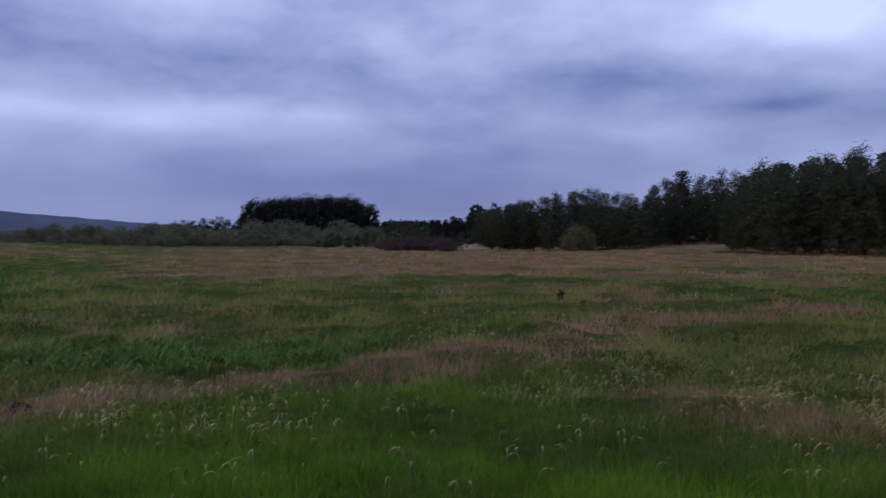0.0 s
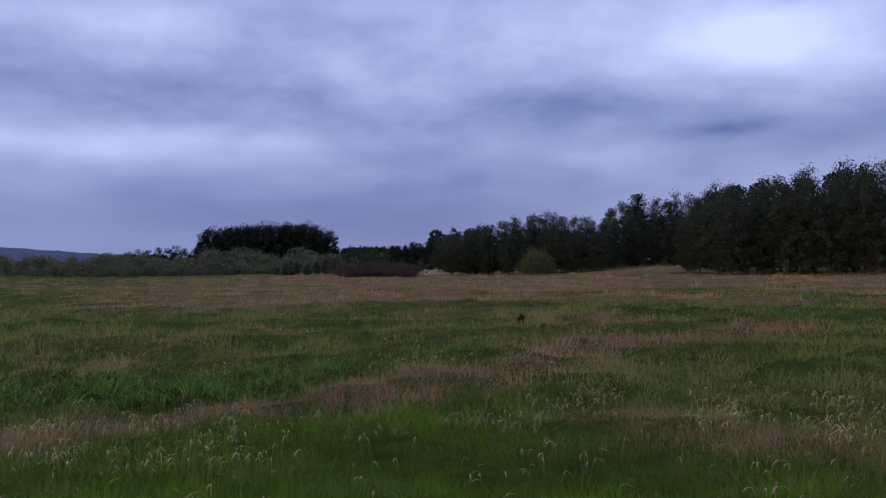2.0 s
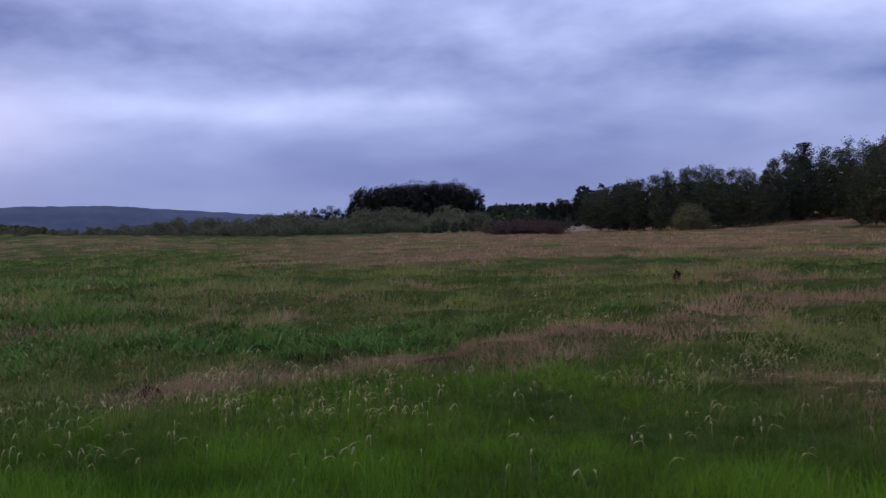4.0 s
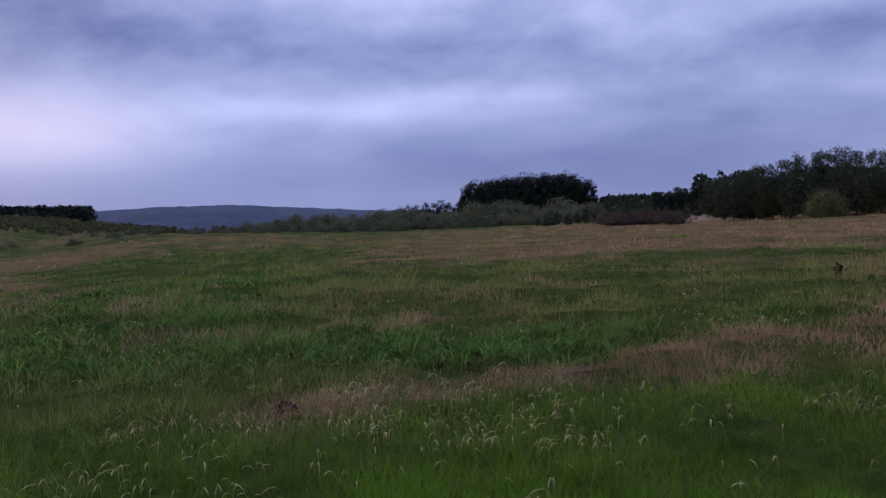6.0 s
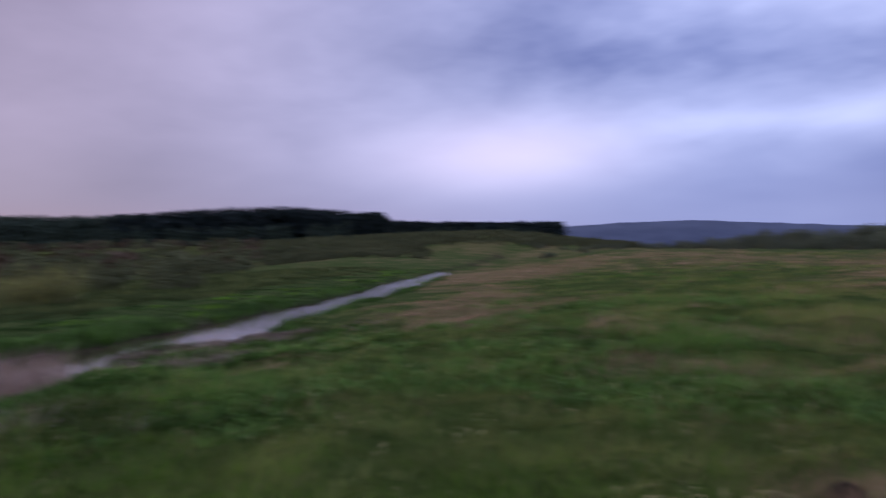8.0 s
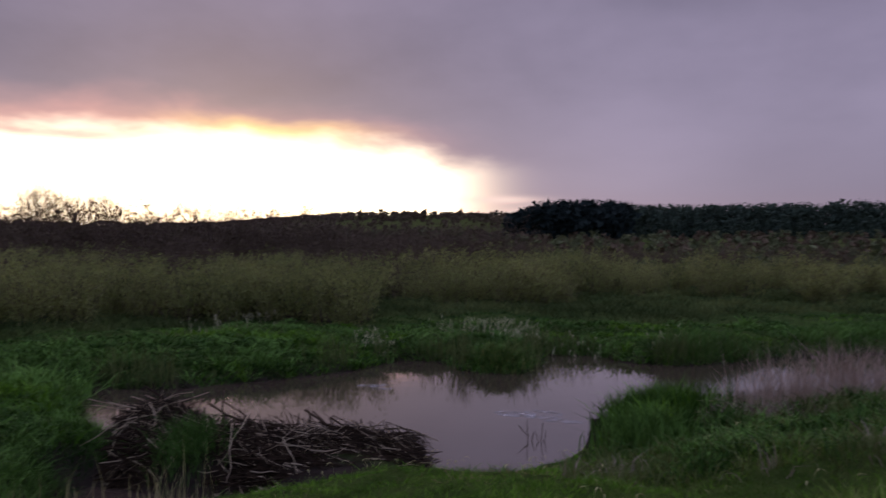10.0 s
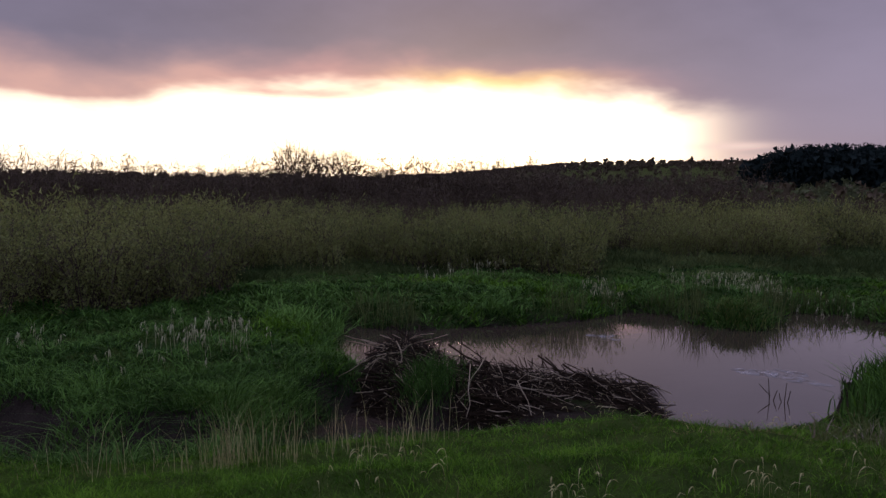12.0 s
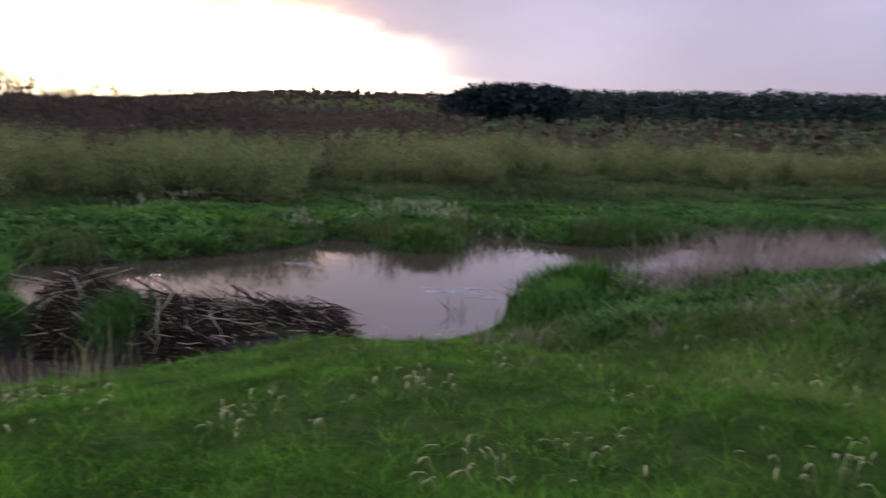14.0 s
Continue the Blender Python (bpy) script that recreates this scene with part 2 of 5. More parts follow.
# water: brown and still, mirroring the sky
M_WATER = bpy.data.materials.new("brown_water")
M_WATER.use_nodes = True
wtr = M_WATER.node_tree
wb = wtr.nodes["Principled BSDF"]
wgeo = wtr.nodes.new("ShaderNodeNewGeometry")
wtr.links.new(blend(wtr, fuzz(wtr, wgeo.outputs["Position"], 0.4, 3.0), (0.044, 0.028, 0.018), (0.076, 0.050, 0.034)), wb.inputs["Base Color"])
wb.inputs["Roughness"].default_value = 0.03
wbump = wtr.nodes.new("ShaderNodeBump")
wsep = wtr.nodes.new("ShaderNodeSeparateXYZ")
wtr.links.new(wgeo.outputs["Position"], wsep.inputs[0])
# the stream runs and ripples, the pond lies still
wire(wtr, wbump.inputs["Strength"], calc(wtr, "ADD", 0.07, calc(wtr, "MULTIPLY", span(wtr, wsep.outputs[1], 6.0, 26.0), 0.9)))
wire(wtr, wb.inputs["IOR"], calc(wtr, "ADD", 2.0, calc(wtr, "MULTIPLY", span(wtr, wsep.outputs[1], 14.0, 26.0), 1.6)))
wire(wtr, wbump.inputs["Distance"], calc(wtr, "ADD", 0.02, calc(wtr, "MULTIPLY", span(wtr, wsep.outputs[1], 14.0, 26.0), 0.05)))
wtr.links.new(fuzz(wtr, wgeo.outputs["Position"], 3.2, 2.0), wbump.inputs["Height"])
wtr.links.new(wbump.outputs[0], wb.inputs["Normal"])

# distant wooded ridge, its blue distance haze painted in as tint and emission
M_RIDGE = bpy.data.materials.new("distant_ridge")
M_RIDGE.use_nodes = True
rt = M_RIDGE.node_tree
rb = rt.nodes["Principled BSDF"]
rgeo = rt.nodes.new("ShaderNodeNewGeometry")
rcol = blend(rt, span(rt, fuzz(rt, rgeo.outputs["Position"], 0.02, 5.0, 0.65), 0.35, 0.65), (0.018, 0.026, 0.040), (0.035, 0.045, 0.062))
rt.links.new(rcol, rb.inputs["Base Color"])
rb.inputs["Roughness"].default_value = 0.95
# faint blue emission stands in for haze; the ridge gives no light
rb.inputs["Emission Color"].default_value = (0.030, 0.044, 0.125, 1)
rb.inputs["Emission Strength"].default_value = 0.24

# ground: turf, dry patches, mud by the water
M_GROUND = bpy.data.materials.new("turf")
M_GROUND.use_nodes = True
gt = M_GROUND.node_tree
gb = gt.nodes["Principled BSDF"]
ggeo = gt.nodes.new("ShaderNodeNewGeometry")


def field(name):
    n = gt.nodes.new("ShaderNodeAttribute")
    n.attribute_name = name
    return n.outputs["Fac"]


pos = ggeo.outputs["Position"]
n1 = span(gt, fuzz(gt, pos, 0.35, 5.0, 0.65), 0.32, 0.68, False)
n2 = span(gt, fuzz(gt, pos, 2.6, 5.0, 0.7), 0.3, 0.7, False)
green = blend(gt, n1, blend(gt, n2, (0.022, 0.042, 0.011), (0.060, 0.084, 0.023)), blend(gt, n2, (0.038, 0.058, 0.017), (0.095, 0.112, 0.034)))
brown = blend(gt, n1, blend(gt, n2, (0.075, 0.055, 0.022), (0.16, 0.12, 0.054)), blend(gt, n2, (0.11, 0.085, 0.034), (0.24, 0.185, 0.082)))
dry_f = span(gt, calc(gt, "ADD", field("dry"), calc(gt, "MULTIPLY", calc(gt, "SUBTRACT", n1, 0.5), 0.5)), 0.25, 0.75)
col = blend(gt, dry_f, green, brown)
# dark thatch and soil close by also paint the shade between tussocks, closed turf further off
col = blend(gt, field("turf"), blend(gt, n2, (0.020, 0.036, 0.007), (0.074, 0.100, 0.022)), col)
col = blend(gt, field("sand"), col, blend(gt, n2, (0.32, 0.225, 0.15), (0.44, 0.325, 0.22)))
col = blend(gt, field("mud"), col, blend(gt, n2, (0.018, 0.013, 0.009), (0.05, 0.036, 0.026)))
gt.links.new(col, gb.inputs["Base Color"])
gb.inputs["Roughness"].default_value = 0.95
gb.inputs["Specular IOR Level"].default_value = 0.0
gbump = gt.nodes.new("ShaderNodeBump")
gbump.inputs["Strength"].default_value = 0.9
gbump.inputs["Distance"].default_value = 0.15
gt.links.new(fuzz(gt, pos, 5.0, 6.0, 0.7), gbump.inputs["Height"])
gt.links.new(gbump.outputs[0], gb.inputs["Normal"])

# ---- geometry helpers ----
rng = np.random.default_rng(7)


def make_mesh(name, verts, flat_faces, sizes, material, smooth=False):
    """A mesh from arrays: vertices, the corners of all faces in a row, and the corners per face."""
    me = bpy.data.meshes.new(name)
    me.vertices.add(len(verts))
    me.vertices.foreach_set("co", np.asarray(verts, np.float32).ravel())
    flat_faces = np.asarray(flat_faces, np.int32).ravel()
    sizes = np.asarray(sizes, np.int32)
    me.loops.add(len(flat_faces))
    me.loops.foreach_set("vertex_index", flat_faces)
    me.polygons.add(len(sizes))
    me.polygons.foreach_set("loop_start", np.concatenate([[0], np.cumsum(sizes)[:-1]]).astype(np.int32))
    if smooth:
        me.polygons.foreach_set("use_smooth", np.ones(len(sizes), bool))
    me.update(calc_edges=True)
    me.materials.append(material)
    return me


def part(name, mesh, parent, label=""):
    ob = new(name, mesh)
    ob.parent = parent
    return tagged(ob, label)


def lattice(x, y, seed):
    ix, iy = np.floor(x), np.floor(y)
    fx, fy = x - ix, y - iy
    fx, fy = fx * fx * (3 - 2 * fx), fy * fy * (3 - 2 * fy)

    def h(a, b):
        q = np.sin(a * 127.1 + b * 311.7 + seed * 74.7) * 43758.5453
        return q - np.floor(q)
    return (h(ix, iy) * (1 - fx) + h(ix + 1, iy) * fx) * (1 - fy) + (h(ix, iy + 1) * (1 - fx) + h(ix + 1, iy + 1) * fx) * fy


def fbm(x, y, size, seed=1, octaves=3):
    """Smooth noise about -1 to 1, whose largest features are size metres."""
    total, amp, norm = 0, 1.0, 0
    for k in range(octaves):
        total = total + amp * (lattice(x / size * 2 ** k, y / size * 2 ** k, seed + k) * 2 - 1)
        norm += amp
        amp *= 0.5
    return total / norm


def ease(v, lo, hi):
    q = np.clip((v - lo) / (hi - lo), 0, 1)
    return q * q * (3 - 2 * q)


def polar(x, y):
    """Bearing in degrees anticlockwise from +y, and distance, from the middle of the path."""
    return np.degrees(np.arctan2(-(x + 1), y - 1)), np.hypot(x + 1, y - 1)


def from_polar(az, d):
    a = np.radians(az)
    return -1 - np.sin(a) * d, 1 + np.cos(a) * d


def line_distance(x, y, pts, closed=False):
    best = np.full(np.shape(x), 1e9)
    for i in range(len(pts) - (0 if closed else 1)):
        (ax, ay), (bx, by) = pts[i], pts[(i + 1) % len(pts)]
        dx, dy = bx - ax, by - ay
        s = np.clip(((x - ax) * dx + (y - ay) * dy) / (dx * dx + dy * dy), 0, 1)
        best = np.minimum(best, np.hypot(x - ax - s * dx, y - ay - s * dy))
    return best


def inside(x, y, pts):
    res = np.zeros(np.shape(x), bool)
    for i in range(len(pts)):
        (ax, ay), (bx, by) = pts[i], pts[(i + 1) % len(pts)]
        if ay != by:
            res ^= ((ay > y) != (by > y)) & (x < (bx - ax) * (y - ay) / (by - ay) + ax)
    return res


def shore(x, y, pts):
    """Distance from the water's edge, negative in the water. The stream's banks are ragged."""
    d = line_distance(x, y, pts, True)
    ragged = 0.62 * fbm(x, y, 2.4, 44, 3) * ease(y, 3.0, 9.0) * ease(y, 400.0, 60.0)
    return np.where(inside(x, y, pts), -d, d) + ragged


# ---- the plan: pond and stream above the dam, channel below it ----
FAR_SHORE = [(-12.6, -8.6), (-13.9, -9.5), (-14.4, -8.1), (-15.9, -7.0), (-17.8, -5.9), (-19.8, -5.6), (-20.0, -4.6), (-18.7, -3.6), (-18.9, -2.3),
             (-20.6, -2.2), (-22.4, -2.4), (-22.6, -1.2), (-21.5, -0.2), (-21.6, 1.1), (-23.9, 3.2), (-26.8, 6.9), (-28.6, 10.0), (-31.8, 14.2),
             (-34.8, 17.6), (-37.5, 20.9), (-41.0, 25.9), (-46.8, 31.8), (-57.0, 42.4), (-74.5, 61.2), (-92.0, 79.9), (-146.0, 146.6)]
NEAR_SHORE = [(-145.4, 147.1), (-91.3, 80.4), (-71.5, 61.6), (-51.0, 40.8), (-42.0, 30.6), (-38.0, 26.0), (-31.2, 18.6), (-25.3, 13.0), (-25.6, 10.2), (-21.9, 8.0), (-20.6, 6.2),
              (-18.8, 4.1), (-17.3, 1.9), (-14.8, -0.1), (-13.0, 0.1), (-12.2, 0.0), (-11.2, -0.6), (-10.9, -1.5)]
UPPER = FAR_SHORE + NEAR_SHORE + [(-11.8, -2.6), (-11.1, -3.6), (-10.9, -4.6), (-10.9, -5.4), (-11.0, -7.0)]
LOWER = [(-10.6, -2.2), (-10.6, -3.4), (-10.3, -4.4), (-10.3, -5.7), (-9.6, -6.1), (-8.7, -5.9), (-7.6, -5.8), (-6.5, -6.6), (-6.5, -8.2), (-6.9, -11.0), (-6.9, -14.0), (-6.2, -24.0),
         (-4.6, -24.0), (-5.6, -14.0), (-5.6, -11.0), (-5.2, -8.4), (-5.3, -6.4), (-6.2, -5.0), (-7.6, -4.2), (-8.8, -3.4), (-9.5, -2.7)]
WESTERN = [(-10.9, -3.6), (-12.5, -2.2), (-14.0, -2.0), (-17.0, -1.0), (-19.5, 2.0), (-21.8, 4.5), (-24.4, 7.5), (-27.3, 10.5), (-32.0, 16.5), (-40.0, 26.0),
           (-73.0, 61.8), (-147.0, 146.5), (-3000.0, 3600.0), (-6000.0, 0.0), (-3000.0, -6000.0), (-5.4, -6000.0), (-6.2, -14.0), (-6.2, -11.0), (-5.9, -8.3), (-5.9, -6.4),
           (-6.8, -5.3), (-8.0, -4.7), (-9.4, -4.2), (-10.3, -3.8)]
POND_Z, CHANNEL_Z = -1.0, -1.25


def height(x, y):
    az, d = polar(x, y)
    sd = np.minimum(shore(x, y, UPPER), shore(x, y, LOWER) + 0.25)
    west = inside(x, y, WESTERN)
    below = ease(y + 0.35 * x, -5.6, -6.6)
    near = -1.0 + 1.0 * (1 - (1 - np.clip(sd / np.clip(0.85 * d - 5.0, 4.7 - 1.0 * below, 60.0), 0, 1)) ** (1.25 - 0.2 * below))
    far = -1.0 + 0.40 * (1 - np.exp(-np.maximum(sd, 0) / 0.5)) + 0.25 * ease(sd, 2, 15)
    z = np.where(west, far, near)
    z = z + fbm(x, y, 2.6, 3, 4) * 0.17 * ease(sd, 0.2, 3) * np.where(west, 0.8, 1) + fbm(x, y, 14.0, 9, 2) * 0.10 * ease(sd, 1, 8)
    z = z + (0.07 + 0.12 * ease(d, 5, 10)) * fbm(x, y, 0.9, 13, 2) * ease(sd, 0.3, 2) * ease(d, 60, 25)
    z = np.where(sd < 0, -1.0 - np.minimum(0.8, -sd * 0.9), z)
    # rising land far off
    z = z + 1.9 * ease(d, 35, 150) * ease(az, 18, 40) * ease(az, 66, 50) * ease(sd, 2, 30)
    z = z + 9.0 * ease(d, 110, 450) * ease(np.abs(az + 3), 14, 6)
    z = z + 9.5 * ease(d, 130, 400) * ease(az, 33, 47) + 28.0 * ease(d, 420, 760) * ease(az, 84, 108) * (1 - 0.5 * ease(az, 114, 130))
    z = z + 0.8 * np.exp(-((x - 32) ** 2 + (y - 94) ** 2) / 90.0)
    z = z + 4.0 * ease(d, 95, 160) * ease(az, -8, -16)
    return z


PINK_BAND = [(-3.8, 7.3), (-2.4, 8.4), (-0.6, 9.7), (1.0, 11.2), (2.8, 12.9), (5.0, 15.2), (8.5, 17.6)]
SEDGE_BAND = [(-6.5, 9.6), (-4.2, 10.2), (-2.2, 10.8), (-0.5, 11.8), (0.6, 12.8)]


def damp(x, y):
    """A low, dark green stretch of the meadow towards the stream."""
    az, d = polar(x, y)
    return ease(az, 20, 30) * ease(az, 47, 41) * ease(d + 5 * fbm(x, y, 6.0, 35), 15, 24) * ease(d, 90, 55)


def dryness(x, y):
    """How far the grass is dead and brown, 0 to 1."""
    az, d = polar(x, y)
    n = fbm(x, y, 5.0, 21, 4)
    v = 0.25 + 0.36 * n + 0.30 * fbm(x, y, 1.5, 23, 2)
    v = v + 0.62 * ease(line_distance(x, y, PINK_BAND) + 1.1 * n, 1.7, 0.1)
    v = v + 0.48 * ease(d + 9 * n, 24, 40) * ease(az, 36, 5)
    v = v + 0.30 * ease(d + 4 * n, 13, 20) * ease(np.abs(az - 38), 16, 6)
    for cx, cy, r, a in ((2.4, 6.9, 0.8, 0.5), (3.2, 6.3, 0.7, 0.5), (2.0, 8.3, 0.8, 0.4), (-24.4, 24.8, 4.5, 1.0), (-31, 29, 3.5, 0.9), (-20, 18, 2.5, 0.8), (-55, 52, 7.0, 0.9), (-66, 63, 9.0, 0.8),
                         (-14.2, 8.8, 1.2, 0.7), (-15.8, 7.4, 1.0, 0.7), (-8.2, 10.9, 1.5, 0.5), (-5.8, -0.2, 0.5, 0.7), (-7.5, 2.8, 0.5, 0.5), (4.6, 19.5, 2.0, 0.4),
                         (14.5, 40.3, 3.0, -0.5), (-2.8, 19.6, 0.8, 0.6), (-18.5, 3.6, 1.4, 0.9), (-20.8, 6.3, 1.2, 0.9), (-27, 6, 5, -0.4)):
        v = v + a * np.exp(-((x - cx) ** 2 + (y - cy) ** 2) / r ** 2)
    v = v - 0.32 * damp(x, y)
    v = v - 0.45 * ease(d + 1.5 * n, 8.0, 5.5) - 0.15 * ease(d, 112, 135) - 0.45 * ease(d, 140, 220) * ease(az, 16, 10)
    v = np.where(inside(x, y, WESTERN), 0.10 + 0.25 * n + 0.20 * ease(d, 40, 90) + 0.22 * ease(d, 110, 240) + 0.4 * ease(d, 280, 380), v)
    return np.clip(v, 0, 1)


def sedginess(x, y):
    v = ease(line_distance(x, y, SEDGE_BAND), 1.6, 0.5)
    for cx, cy, r in ((-9.5, 9.0, 2.2), (-12.5, 12.0, 3.0), (-17.0, 15.0, 3.0), (-15.5, 20.0, 3.5), (-9.0, 13.5, 2.0), (-7.0, 9.6, 1.5), (-11.0, 6.5, 1.5), (-26.0, 28.0, 5.0), (11.0, 22.0, 2.5), (-14.0, 10.5, 2.0), (17.0, 33.0, 4.0), (-12.0, 4.0, 1.2), (-13.5, 6.0, 1.6), (-10.5, 2.6, 1.0), (-16.0, 8.6, 1.6), (-9.4, 5.6, 1.2)):
        v = np.maximum(v, np.exp(-((x - cx) ** 2 + (y - cy) ** 2) / r ** 2))
    v = np.maximum(v, 0.62 * damp(x, y))
    return v * ease(fbm(x, y, 2.5, 31), -0.5, 0.2)


# ground: one sheet out to the horizon
azs = np.radians(np.concatenate([np.arange(-48, 172, 0.6), np.arange(172, 312, 4.0)]))
rad = np.concatenate([[0.5], np.geomspace(0.9, 62, 125), np.geomspace(65, 4800, 55)])
ga, gr = np.meshgrid(azs, rad, indexing="ij")
gx, gy = -1 - np.sin(ga) * gr, 1 + np.cos(ga) * gr
gz = height(gx, gy)
na, nr = gx.shape
ia, ir = np.meshgrid(np.arange(na), np.arange(nr - 1), indexing="ij")
ja = (ia + 1) % na
quads = np.stack([ia * nr + ir, ia * nr + ir + 1, ja * nr + ir + 1, ja * nr + ir], -1).reshape(-1, 4)
gv = np.concatenate([np.stack([gx, gy, gz], -1).reshape(-1, 3), [[-1, 1, float(height(np.array([-1.0]), np.array([1.0]))[0])]]])
hub = [(na * nr, i * nr, ((i + 1) % na) * nr) for i in range(na)]
faces = np.concatenate([quads.ravel(), np.array(hub).ravel()])
gm = make_mesh("ground", gv, faces, np.concatenate([np.full(len(quads), 4), np.full(len(hub), 3)]), M_GROUND, True)
sd_all = np.minimum(shore(gv[:, 0], gv[:, 1], UPPER), shore(gv[:, 0], gv[:, 1], LOWER))
az_all, d_all = polar(gv[:, 0], gv[:, 1])
sandy = np.exp(-(line_distance(gv[:, 0], gv[:, 1], [(3.4, 116.0), (5.4, 140.0), (3.0, 190.0)]) / 3.0) ** 2) * 0.7
sandy = np.maximum(sandy, 0.22 * np.exp(-((gv[:, 0] - 31) ** 2 + (gv[:, 1] - 93) ** 2) / 40.0))
# turf: low near the path for the painted shade, lowered on the western rise
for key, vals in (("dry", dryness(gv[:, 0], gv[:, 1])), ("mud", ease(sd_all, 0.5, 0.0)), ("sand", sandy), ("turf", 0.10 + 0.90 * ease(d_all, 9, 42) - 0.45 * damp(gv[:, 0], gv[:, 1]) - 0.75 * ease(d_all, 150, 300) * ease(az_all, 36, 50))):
    gm.attributes.new(key, "FLOAT", "POINT").data.foreach_set("value", vals.astype(np.float32))
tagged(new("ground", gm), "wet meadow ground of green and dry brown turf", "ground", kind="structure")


def sheet(name, pts, z, grow, label):
    """A level sheet of water over a plan outline, a little wider than its banks."""
    pts = np.array(pts)
    nxt, prv = np.roll(pts, -1, 0), np.roll(pts, 1, 0)
    tang = nxt - prv
    out = np.stack([tang[:, 1], -tang[:, 0]], -1) / np.linalg.norm(tang, axis=1)[:, None]
    area = np.sum(pts[:, 0] * nxt[:, 1] - nxt[:, 0] * pts[:, 1])
    pts = pts + out * (grow + 0.6 * (pts[:, 1:] > 4.5)) * (1 if area > 0 else -1)
    bm = bmesh.new()
    bm.faces.new([bm.verts.new((px, py, z)) for px, py in pts])
    bmesh.ops.triangulate(bm, faces=bm.faces[:])
    bmesh.ops.recalc_face_normals(bm, faces=bm.faces[:])
    for fc in bm.faces:
        if fc.normal.z < 0:
            fc.normal_flip()
    me = bpy.data.meshes.new(name)
    bm.to_mesh(me)
    bm.free()
    me.materials.append(M_WATER)
    tagged(new(name, me), label, "water", kind="structure")


sheet("water", UPPER, POND_Z, 0.12, "still brown pond and stream water mirroring the dusk sky")
sheet("water", LOWER, CHANNEL_Z, 0.10, "shallow brown channel water below the dam")

# far blue ridge on the northern horizon
ra = np.radians(np.arange(8, 52, 0.25))
deg = np.degrees(ra)
top = np.interp(deg, [8, 14, 18, 22, 26, 31, 36, 39, 41, 46, 52], [6, 12, 17, 21, 27, 34, 35, 33, 31, 25, 15]) * 1.55 + fbm(deg, deg * 0, 0.9, 5, 3) * 1.2
rows = []
for lift, dist in ((0.0, 1420.0), (0.5, 1500.0), (1.0, 1600.0), (0.6, 1800.0), (0.0, 2000.0)):
    rx, ry = from_polar(deg, dist)
    rows.append(np.stack([rx, ry, top * lift + fbm(deg, deg * 0 + dist, 0.5, 8) * 1.0 * (lift > 0) - 1], -1))
rv = np.concatenate(rows)
n = len(deg)
rq = [(r * n + i, r * n + i + 1, (r + 1) * n + i + 1, (r + 1) * n + i) for r in range(4) for i in range(n - 1)]
tagged(new("backdrop", make_mesh("backdrop", rv, rq, np.full(len(rq), 4), M_RIDGE, True)), "long wooded ridge, its blue haze put in as tint and faint glow", "hill", kind="structure")

# ---- plants: builders ----


def tube(path, radii, sides=5):
    """Vertices and quads of a round, tapered limb along a path."""
    path = np.asarray(path, float)
    k = len(path)
    tang = np.gradient(path, axis=0)
    tang /= np.linalg.norm(tang, axis=1)[:, None] + 1e-9
    ref = np.where(np.abs(tang[:, 2:3]) > 0.9, [[1.0, 0, 0]], [[0, 0, 1.0]])
    u = np.cross(tang, ref)
    u /= np.linalg.norm(u, axis=1)[:, None] + 1e-9
    w = np.cross(tang, u)
    ang = np.arange(sides) / sides * 2 * np.pi
    v = path[:, None] + (u[:, None] * np.cos(ang)[None, :, None] + w[:, None] * np.sin(ang)[None, :, None]) * np.asarray(radii)[:, None, None]
    q = [(r * sides + s, r * sides + (s + 1) % sides, (r + 1) * sides + (s + 1) % sides, (r + 1) * sides + s) for r in range(k - 1) for s in range(sides)]
    return v.reshape(-1, 3), np.array(q)


def merge(pieces):
    vs, qs, n = [], [], 0
    for v, q in pieces:
        vs.append(v)
        qs.append(np.asarray(q) + n)
        n += len(v)
    return np.concatenate(vs), np.concatenate(qs)


def leaf_quads(centres, length, width, gen, upright=0.0):
    """Small leaf-shaped quads at the given places, turned at random."""
    k = len(centres)
    a = gen.normal(size=(k, 3))
    a[:, 2] = a[:, 2] * (1 - upright) + upright * np.abs(gen.normal(size=k)) * 2.2
    a /= np.linalg.norm(a, axis=1)[:, None]
    b = np.cross(a, gen.normal(size=(k, 3)))
    b /= np.linalg.norm(b, axis=1)[:, None] + 1e-9
    ln = (length * gen.uniform(0.6, 1.3, k))[:, None]
    wd = (width * gen.uniform(0.6, 1.3, k))[:, None]
    v = np.stack([centres - a * ln * 0.5, centres + b * wd * 0.5, centres + a * ln * 0.5, centres - b * wd * 0.5], 1).reshape(-1, 3)
    return v, np.arange(4 * k).reshape(k, 4)


def leaf_tris(centres, length, width, gen, upright=0.0):
    """Fine leaves or shoots, one narrow triangle each."""
    k = len(centres)
    a = gen.normal(size=(k, 3))
    a[:, 2] = a[:, 2] * (1 - upright) + upright * np.abs(gen.normal(size=k)) * 2.2
    a /= np.linalg.norm(a, axis=1)[:, None]
    b = np.cross(a, gen.normal(size=(k, 3)))
    b /= np.linalg.norm(b, axis=1)[:, None] + 1e-9
    ln = (length * gen.uniform(0.6, 1.3, k))[:, None]
    wd = (width * gen.uniform(0.6, 1.3, k))[:, None]
    v = np.stack([centres - a * ln * 0.5 - b * wd * 0.5, centres - a * ln * 0.5 + b * wd * 0.5, centres + a * ln * 0.5], 1).reshape(-1, 3)
    return v, np.arange(3 * k).reshape(k, 3)


def tri_mesh(name, vts, material):
    v, f = merge(vts)
    return make_mesh(name, v, f, np.full(len(f), 3), material)


